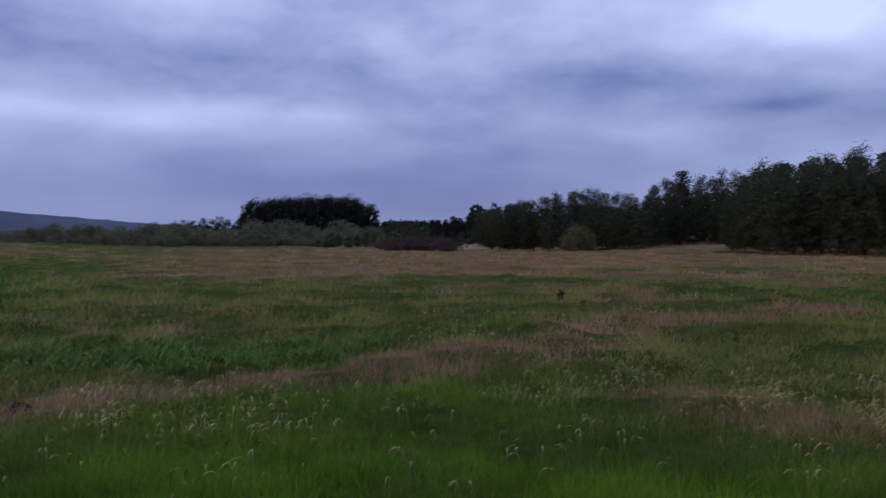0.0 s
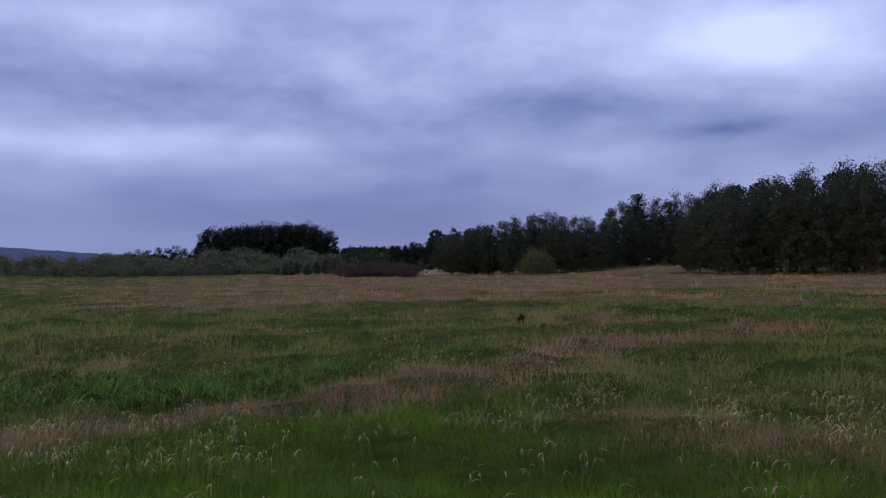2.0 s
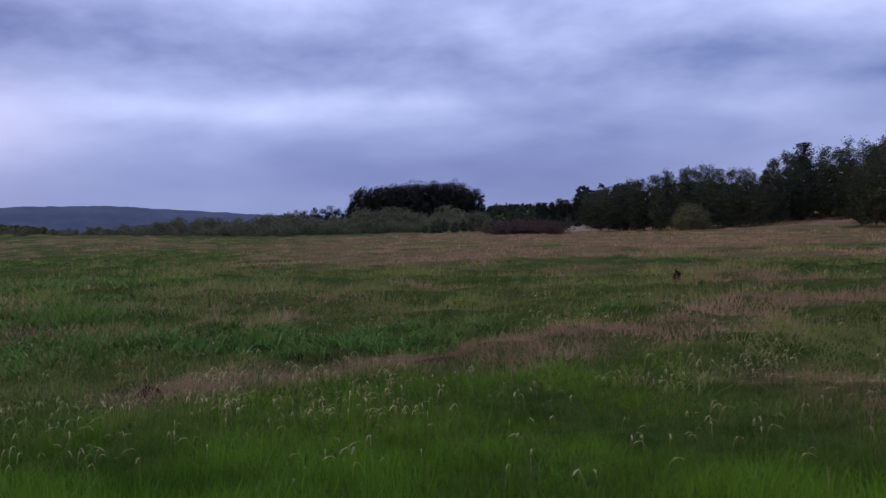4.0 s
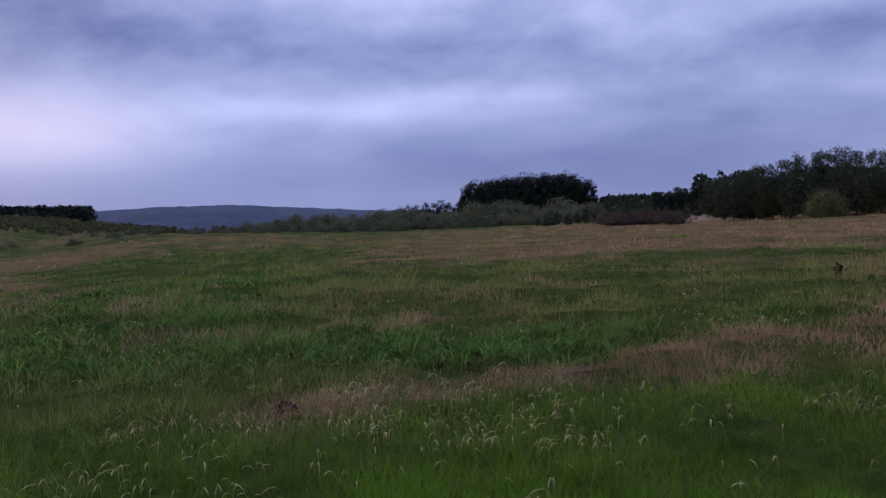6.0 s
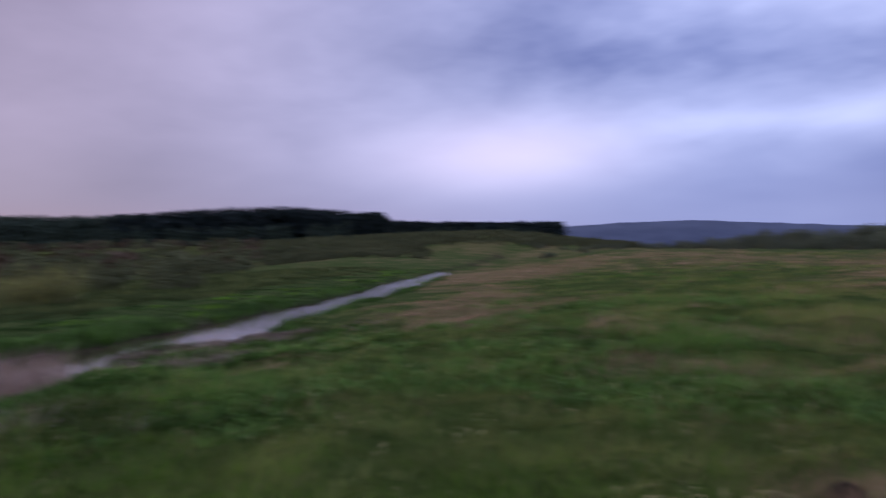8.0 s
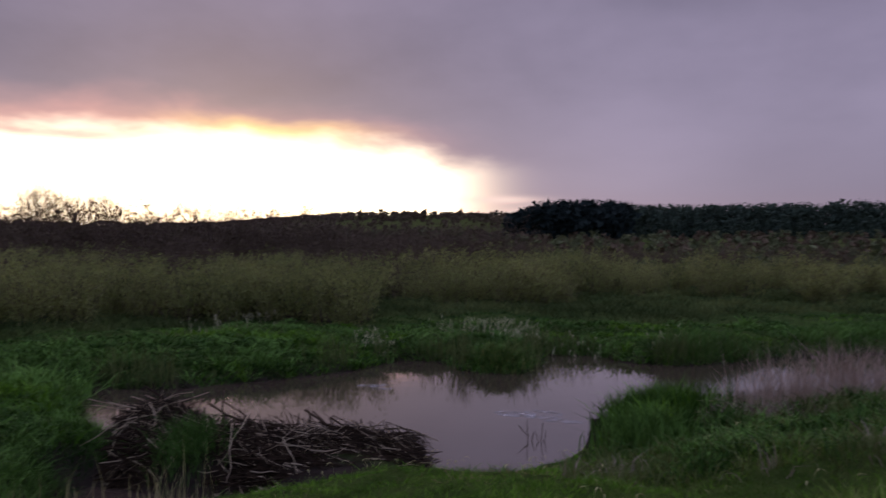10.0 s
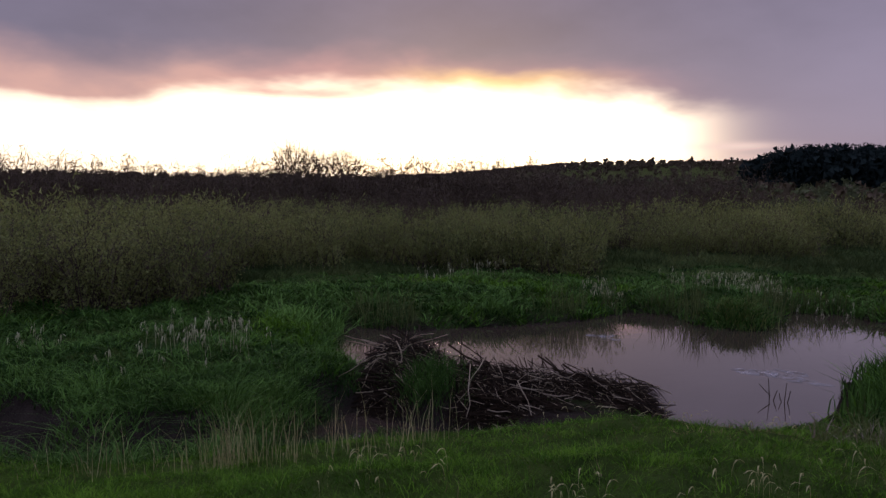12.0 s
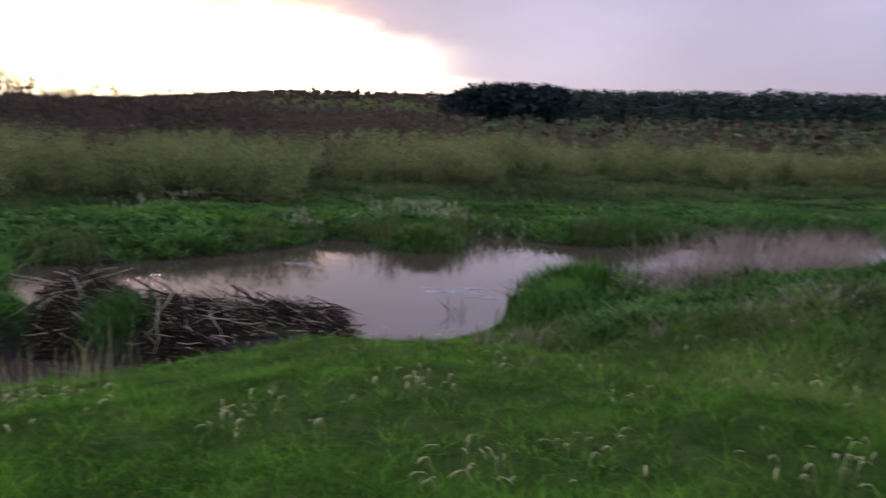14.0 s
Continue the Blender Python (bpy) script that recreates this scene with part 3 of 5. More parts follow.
def quad_mesh(name, vq, material, smooth=False):
    return make_mesh(name, vq[0], vq[1], np.full(len(vq[1]), 4), material, smooth)


def build_tree(kind, seed, label, category, leaf_mat, h=10.0, spread=0.28, base=0.2, leaves=1500, leaf=0.34, clumps=26, name="tree", top_round=0.6, upright=0.0, stout=0.022, lump=1.0):
    """A tree with trunk and limbs in one mesh and a crown of leaf clumps in another."""
    gen = np.random.default_rng(seed)
    limbs = []
    bend = gen.normal(0, 0.03 * h, 2)
    zz = np.linspace(0, 0.94, 7)
    trunk = np.stack([bend[0] * zz ** 2, bend[1] * zz ** 2, zz * h], -1)
    limbs.append(tube(trunk, stout * h * (1 - zz * 0.9), 6))
    centres, sizes = [], []
    for i in range(clumps):
        f = base + (1 - base) * (i + gen.uniform(0, 1)) / clumps
        rel = (f - base) / (1 - base)
        if kind == "pine":
            reach = spread * h * (1 - rel) ** 0.7 * gen.uniform(0.5, 1.1) + 0.02 * h
        else:
            reach = spread * h * (np.sin(np.pi * min(0.98, rel * 0.85 + 0.15)) ** top_round) * gen.uniform(0.35, 1.1)
        an = i * 2.4 + gen.uniform(-0.6, 0.6)
        rise = 0.04 * h if kind == "pine" else 0.10 * h
        start = np.array([bend[0] * f * f, bend[1] * f * f, f * h * 0.9])
        end = start + np.array([np.cos(an) * reach, np.sin(an) * reach, rise * gen.uniform(0.2, 1.2)])
        mid = (start + end) / 2 + [0, 0, -0.01 * h]
        limbs.append(tube([start, mid, end], [0.007 * h * (1.1 - rel), 0.005 * h * (1.1 - rel), 0.0015 * h], 4))
        centres += [end, (mid + end) / 2]
        sizes += [lump * gen.uniform(0.07, 0.12) * h] * 2
    centres, sizes = np.array(centres), np.array(sizes)
    def around(count, inner, outer, share=1.0):
        pick = gen.integers(0, int(len(centres) * share), count)
        off = gen.normal(size=(count, 3))
        off *= (gen.uniform(inner, outer, count) / (np.linalg.norm(off, axis=1) + 1e-9))[:, None]
        off[:, 2] *= 0.55 if kind == "pine" else 0.85
        p = centres[pick] + off * sizes[pick][:, None]
        p[:, 2] = np.clip(p[:, 2], 0.03 * h, None)
        return p
    ob = tagged(new(name), label, category)
    part("trunk", quad_mesh("trunk", merge(limbs), M_BARK, True), ob)
    inner = leaf_tris(around(leaves // 6, 0.0, 0.6, 0.75), leaf * 2.2, leaf * 1.8, gen)
    outer = leaf_tris(around(leaves, 0.40, 1.02), leaf, leaf * 0.5, gen, upright)
    part("crown", tri_mesh("crown", [inner, outer], leaf_mat), ob)
    return ob


def build_shrub(seed, label, leaf_mat, h=2.0, wide=1.2, stems=46, leaves=900, leaf=0.10, name="willow_bush", upright=0.45, low=0.2, category="bush", dome=0.0, ratio=0.4, twiggy=0.33):
    """A many-stemmed bush: fanned stems with fine side shoots, and small leaves."""
    gen = np.random.default_rng(seed)
    pieces, tips = [], []
    for i in range(stems):
        an, out = gen.uniform(0, 2 * np.pi), gen.uniform(0.05, 1) ** 0.7 * wide
        hh = h * gen.uniform(0.55, 1.0) * (1 - dome * (out / wide) ** 2)
        k = np.linspace(0, 1, 5)
        foot = gen.normal(0, 0.18 * wide, 2)
        path = np.stack([foot[0] + np.cos(an) * out * k ** 1.3, foot[1] + np.sin(an) * out * k ** 1.3, hh * k ** 0.85 - 0.05], -1)
        path[1:4] += gen.normal(0, 0.03 * h, (3, 3))
        r0 = 0.006 * h * gen.uniform(0.6, 1.2)
        pieces.append(tube(path[::2], (r0 * (1 - 0.8 * k))[::2], 3))
        for f in gen.uniform(low, 1.0, 10):
            j = min(3, int(f * 4))
            tips.append(path[j] + (path[j + 1] - path[j]) * (f * 4 - j))
    tips = np.array(tips)
    pick = gen.integers(0, len(tips), leaves)
    pts = tips[pick] + gen.normal(0, 0.055 * h, (leaves, 3))
    pts[:, 2] = np.maximum(pts[:, 2], 0.02)
    shoots = tips[gen.integers(0, len(tips), int(leaves * twiggy))] + gen.normal(0, 0.05 * h, (int(leaves * twiggy), 3))
    shoots[:, 2] = np.maximum(shoots[:, 2], 0.05 * h)
    ob = tagged(new(name), label, category)
    part("woody_frame", tri_mesh("woody_frame", [leaf_tris(shoots, 0.22 * h, 0.006 * h, gen, 0.85), (merge(pieces)[0], merge(pieces)[1][:, [0, 1, 2]]), (np.zeros((0, 3)), np.zeros((0, 3), int))], M_TWIG), ob)
    part("foliage", tri_mesh("foliage", [leaf_tris(pts, leaf, leaf * ratio, gen, upright)], leaf_mat), ob)
    return ob


def build_dome_bush(seed, label, mat, h=2.0, wide=1.6, leaves=1500, leaf=0.2, name="sallow_bush", lumps=12):
    """A rounded bush: leafy lumps that crowd into a dome down to the ground."""
    gen = np.random.default_rng(seed)
    an, up = gen.uniform(0, 2 * np.pi, lumps), gen.uniform(0.0, 1.0, lumps)
    size = gen.uniform(0.30, 0.46, lumps)
    out = np.sqrt(1 - up ** 2) * (1 - size * 0.8)
    mid = np.stack([np.cos(an) * out * wide, np.sin(an) * out * wide, up * (1 - size * 0.8) * h + 0.08 * h], -1)
    mid[0] = (0, 0, 0.35 * h)
    size[0] = 0.62

    def shell(count, lo, hi):
        pick = gen.integers(0, lumps, count)
        o = gen.normal(size=(count, 3))
        o *= (gen.uniform(lo, hi, count) / np.linalg.norm(o, axis=1))[:, None]
        p = mid[pick] + o * (size[pick][:, None] * np.array([wide, wide, h]))
        p[:, 2] = np.abs(p[:, 2])
        return p
    stems = []
    for i in range(7):
        tip = mid[i % lumps] * [0.8, 0.8, 0.9]
        stems.append(tube([(0.05 * math.cos(i), 0.05 * math.sin(i), -0.05), tip * 0.5 + gen.normal(0, 0.05, 3), tip], [0.03 * h, 0.02 * h, 0.006 * h], 4))
    ob = tagged(new(name), label, "bush")
    part("woody_frame", quad_mesh("woody_frame", merge(stems), M_BARK), ob)
    part("foliage", tri_mesh("foliage", [leaf_tris(shell(leaves // 6, 0.2, 0.7), leaf * 2.0, leaf * 1.6, gen), leaf_tris(shell(leaves, 0.75, 1.08), leaf, leaf * 0.5, gen, 0.3)], mat), ob)
    return ob


def build_bare_tree(seed, label, h=8.0, spread=0.5, name="bare_tree", stout=1.0, fan_out=6):
    """A leafless tree by forking limbs, with a haze of buds."""
    gen = np.random.default_rng(seed)
    pieces, ends = [], []

    reach = (0.16, 0.28, 0.24, 0.19, 0.15)
    girth = (0.017, 0.0090, 0.0052, 0.0034, 0.0026)
    forks = (0, 4, 3, 3)

    def grow(at, way, level):
        way = way / np.linalg.norm(way)
        length, radius = h * reach[level] * gen.uniform(0.8, 1.2), h * girth[level] * stout
        end = at + way * length
        pieces.append(tube([at, (at + end) / 2 + gen.normal(0, 0.06 * length, 3), end], [radius, radius * 0.8, radius * 0.6], 3 if level > 1 else 5))
        if level == 4:
            ends.append(end)
            return
        if level == 0:
            for j in range(fan_out):
                tilt = spread * (0.25 + 0.95 * j / fan_out)
                grow(at + (end - at) * gen.uniform(0.75, 1.0), np.array([math.cos(j * 2.4) * tilt, math.sin(j * 2.4) * tilt, 1.0]), 1)
            return
        for _ in range(forks[level]):
            side = gen.normal(0, 0.42, 3)
            side[2] = abs(side[2]) * 0.5 + 0.1
            grow(at + (end - at) * gen.uniform(0.6, 1.0), way + side, level + 1)
    grow(np.zeros(3), np.array([0.0, 0, 1]), 0)
    ob = tagged(new(name), label, "tree")
    part("branch_frame", quad_mesh("branch_frame", merge(pieces), M_TWIG), ob)
    ends = np.array(ends)
    pts = np.repeat(ends, 4, 0) + gen.normal(0, 0.035 * h, (len(ends) * 4, 3))
    tagged(part("bud_haze", tri_mesh("bud_haze", [leaf_tris(pts, 0.030 * h, 0.0015 * h, gen, 0.6)], M_TWIG), ob), kind="stuff")
    return ob


def scatter(kinds, places, group):
    """Stand copies of the kinds at places (x, y, size), each turned at random."""
    lots = [[] for _ in kinds]
    for i, (x, y, s) in enumerate(places):
        z = float(height(np.array([x]), np.array([y]))[0])
        turn = pose(x, y, z - 0.03, 0, 0, float(rng.uniform(0, 360)))
        lots[i % len(kinds)].append(turn @ Matrix.Diagonal((s * float(rng.uniform(0.9, 1.15)), s * float(rng.uniform(0.9, 1.15)), s, 1)))
    for ob, lot in zip(kinds, lots):
        tagged(ob, group=group)
        for m in lot[1:]:
            copy_thing(ob, m)
        ob.matrix_basis = lot[0]


def ring(count, az0, az1, d0, d1, s0, s1, jitter=1.0):
    """Places spread evenly by bearing, at random distances."""
    res = []
    for i in range(count):
        az = az0 + (az1 - az0) * (i + 0.5 + jitter * float(rng.uniform(-0.5, 0.5))) / count
        x, y = from_polar(az, float(rng.uniform(d0, d1)))
        res.append((float(x), float(y), float(rng.uniform(s0, s1))))
    return res


# ---- northern edge: wood, grove, bushes ----
birches = [build_tree("alder", 40 + i, "young birch with dense dark green crown at the meadow edge", "tree", M_BIRCH, 10.4, 0.25, 0.03, 3300, 0.24, 60, "birch_tree", 0.75, 0.75, stout=0.011, lump=0.8) for i in range(5)]


def skyline_row(az0, az1, step, d0, d1, bearings, tops, tall, jitter=0.04):
    """A row of trees whose tops follow an outline given as bearings and heights in degrees above the eye."""
    res = []
    for a in np.arange(az0, az1, step):
        a = float(a) + float(rng.uniform(-0.3, 0.3)) * step
        d = float(rng.uniform(d0, d1))
        x, y = from_polar(a, d)
        top = math.tan(radians(float(np.interp(a, bearings, tops)))) * d + 1.7 - float(height(np.array([x]), np.array([y]))[0])
        res.append((float(x), float(y), top / tall * float(rng.uniform(1 - jitter, 1 + jitter * 0.5))))
    return res


WOOD_AZ = [-44, -34, -31.2, -29.7, -27.8, -26.9, -25.9, -25.1, -23.9, -22.8, -22.2, -20.8, -19.3, -18.0, -17.1, -16.0, -15.3, -13.6, -11.3, -7.0, -4.0, -2.2, 0.2]
WOOD_TOP = [6.4, 6.15, 6.35, 5.85, 5.95, 5.4, 5.65, 5.1, 5.55, 5.2, 4.5, 4.85, 4.55, 3.65, 4.5, 4.2, 3.13, 3.4, 3.9, 2.96, 2.31, 1.77, 1.6]
wood = (skyline_row(-44, -20.8, 0.9, 84, 90, [-44, -34, -28, -25, -23, -22, -20.9], [6.0, 5.75, 5.35, 5.0, 4.7, 4.1, 2.6], 10.7)
        + skyline_row(-44, -21.5, 1.3, 93, 102, WOOD_AZ, WOOD_TOP, 10.5)
        + skyline_row(-22.5, -15.2, 0.65, 112, 122, WOOD_AZ, WOOD_TOP, 10.7) + skyline_row(-22, -15.4, 1.0, 108, 112, WOOD_AZ, [t * 0.72 for t in WOOD_TOP], 10.7)
        + skyline_row(-15.8, -4.0, 0.5, 100, 108, WOOD_AZ, WOOD_TOP, 10.7) + skyline_row(-15.5, -5.0, 0.9, 97, 101, WOOD_AZ, [t * 0.66 for t in WOOD_TOP], 10.7)
        + skyline_row(-6.5, -2.5, 0.5, 122, 140, WOOD_AZ, WOOD_TOP, 10.7))
scatter(birches, wood, "birches of the wood")
pines = [build_tree("pine", 60 + i, "dark pine of the wood behind the meadow", "tree", M_PINE, 10.0, 0.21, 0.08, 1900, 0.40, 32, "pine_tree") for i in range(4)]
scatter(pines, skyline_row(-42, -22, 1.2, 108, 124, WOOD_AZ, WOOD_TOP, 10.2, 0.03) + [(51.9, 119.6, 1.15), (38.3, 125.2, 1.1)]
        + skyline_row(-4.5, 0.6, 0.4, 150, 190, WOOD_AZ, WOOD_TOP, 10.2, 0.1) + skyline_row(0.4, 5.0, 0.55, 300, 380, [0, 0.6, 1.6, 2.2, 2.9, 3.7, 4.3, 5.0], [1.6, 1.25, 1.3, 1.15, 1.47, 1.47, 1.1, 1.0], 10.2, 0.05), "pines of the wood")
grove = [build_tree("oak", 80 + i, "tall dark pine of a rounded grove", "tree", M_PINE, 10.0, 0.31, 0.10, 2100, 0.36, 34, "grove_tree", 0.4) for i in range(4)]
gp = []
for az in np.arange(5.4, 14.0, 0.52):
    rel = np.interp(az, [5.2, 6.0, 7.0, 10.0, 12.5, 13.6, 14.2], [1.81, 2.1, 2.65, 2.98, 2.86, 2.6, 2.3])
    for dd in (250.0, 268.0):
        x, y = from_polar(az + float(rng.uniform(-0.25, 0.25)), dd)
        gp.append((float(x), float(y), (2.2 + math.tan(radians(rel)) * 262) / 10.3 * float(rng.uniform(0.94, 1.0))))
for az in np.arange(14.2, 19.5, 0.6):
    x, y = from_polar(az, 270.0 + float(rng.uniform(-8, 8)))
    gp.append((float(x), float(y), (1.9 + math.tan(radians(np.interp(az, [14, 17, 19.5], [1.6, 1.5, 1.15]))) * 270) / 10.3 * float(rng.uniform(0.88, 1.0))))
scatter(grove, gp, "trees of the grove")
sallows = [build_dome_bush(100 + i, "rounded grey-green willow bush at the far meadow edge", M_EDGE, 2.0, 2.1, 1250, 0.19, "sallow_bush") for i in range(5)]
BUSH_AZ = [2.0, 3.7, 5.1, 6.9, 8.2, 9.7, 11.3, 13.6, 15.0, 16.8, 19.5, 21.9, 24.2, 26, 30, 34]
BUSH_TOP = [0.1, 0.35, 0.76, 1.3, 0.85, 0.75, 1.5, 1.35, 0.8, 0.72, 1.05, 0.63, 0.93, 0.85, 0.5, 0.3]
scatter(sallows, skyline_row(3.0, 20.0, 0.85, 160, 172, BUSH_AZ, BUSH_TOP, 2.1, 0.16) + skyline_row(19.0, 33.0, 0.75, 172, 205, BUSH_AZ, BUSH_TOP, 2.1, 0.2) + skyline_row(3.0, 30.0, 1.3, 150, 157, BUSH_AZ, [t * 0.4 for t in BUSH_TOP], 2.15, 0.2)
        + ring(30, 26, 43, 150, 250, 0.5, 0.9), "willows at the meadow edge")
ball = build_dome_bush(120, "round olive willow bush standing alone by the wood", M_OLIVE, 3.0, 2.5, 5000, 0.16, "sallow_bush", 26)
ball.matrix_basis = pose(16.7, 95.5, float(height(np.array([16.7]), np.array([95.5]))[0]))
brambles = [build_shrub(130 + i, "low leafless purple-brown thicket on the meadow", M_BRAMBLE, 2.0, 2.6, 50, 2600, 0.30, "thicket", 0.4, 0.05, "bush", 0.5, 0.2) for i in range(2)]
scatter(brambles, ring(9, -1.5, 4.0, 98, 108, 0.85, 1.3), "brown thicket")

# ---- western marsh: willow scrub, bare trees, woods on the rise ----
willows = [build_shrub(140 + i, "yellow-green willow scrub with upright fine shoots", M_WILLOW, 2.3, 1.5, 40, 2300, 0.155, "willow_bush", 0.85, 0.06, "bush", 0.0, 0.22, 0.07) for i in range(5)]
scatter(willows, ring(30, 113, 144, 25, 29, 0.74, 0.95) + ring(22, 99, 122, 31.5, 37, 0.72, 0.98) + ring(30, 97, 150, 36, 43, 0.8, 1.15) + ring(28, 74, 101, 36, 50, 0.7, 1.1) + ring(10, 138, 160, 22, 30, 1.0, 1.35), "willow scrub of the marsh")
budding = [build_shrub(150 + i, "twiggy willow bush with tiny new leaves", M_WILLOW, 2.3, 1.5, 60, 4600, 0.075, "willow_bush", 0.5, 0.06, "bush", 0.0, 0.45, 0.08) for i in range(3)]
scatter(budding, ring(17, 139, 160, 16.5, 20, 0.75, 1.05), "budding willows by the channel")
dusky = [build_shrub(160 + i, "dark brown willow scrub, hardly in leaf", M_SCRUB, 3.0, 2.2, 36, 1500, 0.28, "scrub_bush", 0.7, 0.12, "bush", 0.0, 0.10) for i in range(4)]
scatter(dusky, ring(14, 100, 156, 34, 40, 0.5, 0.75) + ring(30, 106, 160, 38, 52, 0.8, 1.1) + ring(16, 104, 119, 58, 80, 1.4, 1.8) + ring(24, 118, 138, 60, 78, 1.8, 2.15) + ring(22, 137, 160, 60, 78, 1.7, 2.15) + ring(30, 82, 110, 75, 130, 0.8, 1.3), "dark scrub of the marsh")
marsh = [build_dome_bush(180 + i, "low grey-green willow scrub on the marsh", M_SALLOW, 2.0, 2.1, 800, 0.22, "marsh_bush", 10) for i in range(4)]
scatter(marsh, ring(16, 66, 104, 50, 70, 0.5, 0.9) + ring(34, 64, 106, 75, 140, 0.9, 1.5) + ring(12, 52, 64, 150, 230, 0.6, 1.0) + ring(26, 62, 104, 140, 230, 1.2, 2.1), "low scrub of the marsh")
skyline = [build_bare_tree(200 + i, "small leafless tree against the evening sky", 6.0, 0.8, "bare_tree", 0.8, 7) for i in range(4)]
scatter(skyline, ring(22, 111, 160, 95, 130, 0.85, 1.25), "bare trees on the skyline")
lone = build_bare_tree(210, "spreading leafless tree dark against the sunset", 15.0, 0.52, "bare_tree", 0.5, 10)
LONE = from_polar(136.75, 148.0)
lone.matrix_basis = pose(float(LONE[0]), float(LONE[1]), float(height(LONE[0], LONE[1])))
slim = [build_bare_tree(220 + i, "slender leafless tree beside the spreading tree", 10.0, 0.32, "bare_tree", 0.45, 4) for i in range(2)]
scatter(slim, [(*[float(q) for q in from_polar(a, 148.0)], k) for a, k in ((135.6, 1.1), (134.9, 1.3), (134.1, 1.32), (133.4, 1.36), (132.8, 1.25))], "slender bare trees")


def far_wood(name, label, bands, seed, mat, leaf=1.5, per=85, upright=0.4, outline=None, girth=(0.24, 0.4)):
    """Distant woodland: many crowns of coarse leaf clumps in one mesh. outline: bearings and degrees above the eye that the tops reach, of which the bands then give shares."""
    gen = np.random.default_rng(seed)
    cs, hs, rs = [], [], []
    for az0, az1, d0, d1, h0, h1, count in bands:
        az, dd = gen.uniform(az0, az1, count), gen.uniform(d0, d1, count)
        x, y = from_polar(az, dd)
        z, hh = height(x, y), gen.uniform(h0, h1, count)
        if outline:
            hh = hh * (np.tan(np.radians(np.interp(az, *outline))) * dd + 1.7 - z)
        cs.append(np.stack([x, y, z], -1))
        hs.append(hh)
        rs.append(hh * gen.uniform(*girth, count))
    c, hh, r = np.concatenate(cs), np.concatenate(hs), np.concatenate(rs)
    idx = np.repeat(np.arange(len(c)), per)
    o = gen.uniform(-1, 1, (len(idx), 3))
    f = gen.uniform(0.02, 1, len(idx))
    wide = r[idx] * np.sin(np.pi * np.clip(0.12 + 0.8 * f, 0, 1)) ** 0.6 * (1 - 0.45 * f)
    pts = c[idx] + np.stack([o[:, 0] * wide, o[:, 1] * wide, f * hh[idx]], -1)
    # dense heart of each crown
    idh = np.repeat(np.arange(len(c)), 20)
    fh = gen.uniform(0.05, 0.93, len(idh))
    core_pts = c[idh] + np.stack([gen.uniform(-0.5, 0.5, len(idh)) * r[idh], gen.uniform(-0.5, 0.5, len(idh)) * r[idh], fh * hh[idh]], -1)
    tagged(new(name, tri_mesh(name, [leaf_tris(pts, leaf, leaf * 0.7, gen, upright), leaf_tris(core_pts, np.minimum(leaf * 3.4, 0.7 * r[idh]), np.minimum(leaf * 3.0, 0.65 * r[idh]), gen)], mat)), label, "wood", kind="stuff")


PINE_AZ = [40.4, 46, 50.4, 53, 53.5, 57, 59.5, 62, 67, 71, 73.5, 78, 82, 84, 88, 92, 95.9, 96.5, 100, 102.6, 103.4, 104.8]
PINE_TOP = [2.1, 2.28, 2.45, 2.65, 3.2, 3.5, 3.75, 3.86, 3.75, 3.45, 3.35, 3.46, 3.68, 3.52, 3.6, 3.52, 3.62, 3.85, 3.95, 3.82, 3.4, 2.9]
far_wood("pine_wood", "dark pine woods along the western rise", [
    (40.4, 53.2, 470, 560, 0.80, 1.02, 470), (53.3, 72, 395, 450, 0.80, 1.02, 540), (96.3, 104.8, 325, 370, 0.70, 1.03, 270)], 300, M_PINE, 0.85, 84, 0.6, (PINE_AZ, PINE_TOP), (0.36, 0.60))
far_wood("mixed_wood", "dark green mixed wood between the pine woods", [(71, 96.4, 410, 470, 0.80, 1.02, 640)], 308, M_BIRCH, 0.85, 84, 0.5, (PINE_AZ, PINE_TOP), (0.36, 0.60))
far_wood("birch_wood", "lighter trees at the foot of the pine woods", [(56, 98, 370, 400, 5, 10, 150), (42, 56, 420, 460, 3, 6, 70)], 301, M_BIRCH)
far_wood("ridge_wood", "tiny trees along the crest of the western hill", [(102, 116, 700, 780, 2, 6.5, 50), (-60, -2, 420, 520, 8, 14, 260)], 302, M_PINE, 1.7, 40)
far_wood("hillside_scrub", "olive scrub on the western slopes", [(62, 160, 130, 380, 1.8, 4.2, 620), (35, 62, 225, 420, 0.8, 2.2, 1500), (50, 62, 165, 240, 0.5, 1.2, 620)], 303, M_SALLOW, 0.55, 56, 0.6, None, (0.4, 0.8))
far_wood("hillside_scrub", "brown leafless scrub on the western slopes", [(62, 160, 130, 380, 1.8, 4.2, 620)], 306, M_SCRUB, 0.55, 56, 0.7, None, (0.4, 0.8))
far_wood("hillside_scrub", "dusky scrub over the distant western hill", [(100, 160, 380, 740, 2.2, 4.0, 1100), (98, 130, 600, 770, 2.2, 4.2, 700)], 307, M_SCRUB, 0.85, 32, 0.3, None, (0.5, 0.9))
far_wood("hill_scrub", "green scrub on the low northern hill", [(-7, 9, 130, 440, 0.8, 2.4, 900)], 304, M_BIRCH, 0.8, 60)

# ---- beaver dam ----


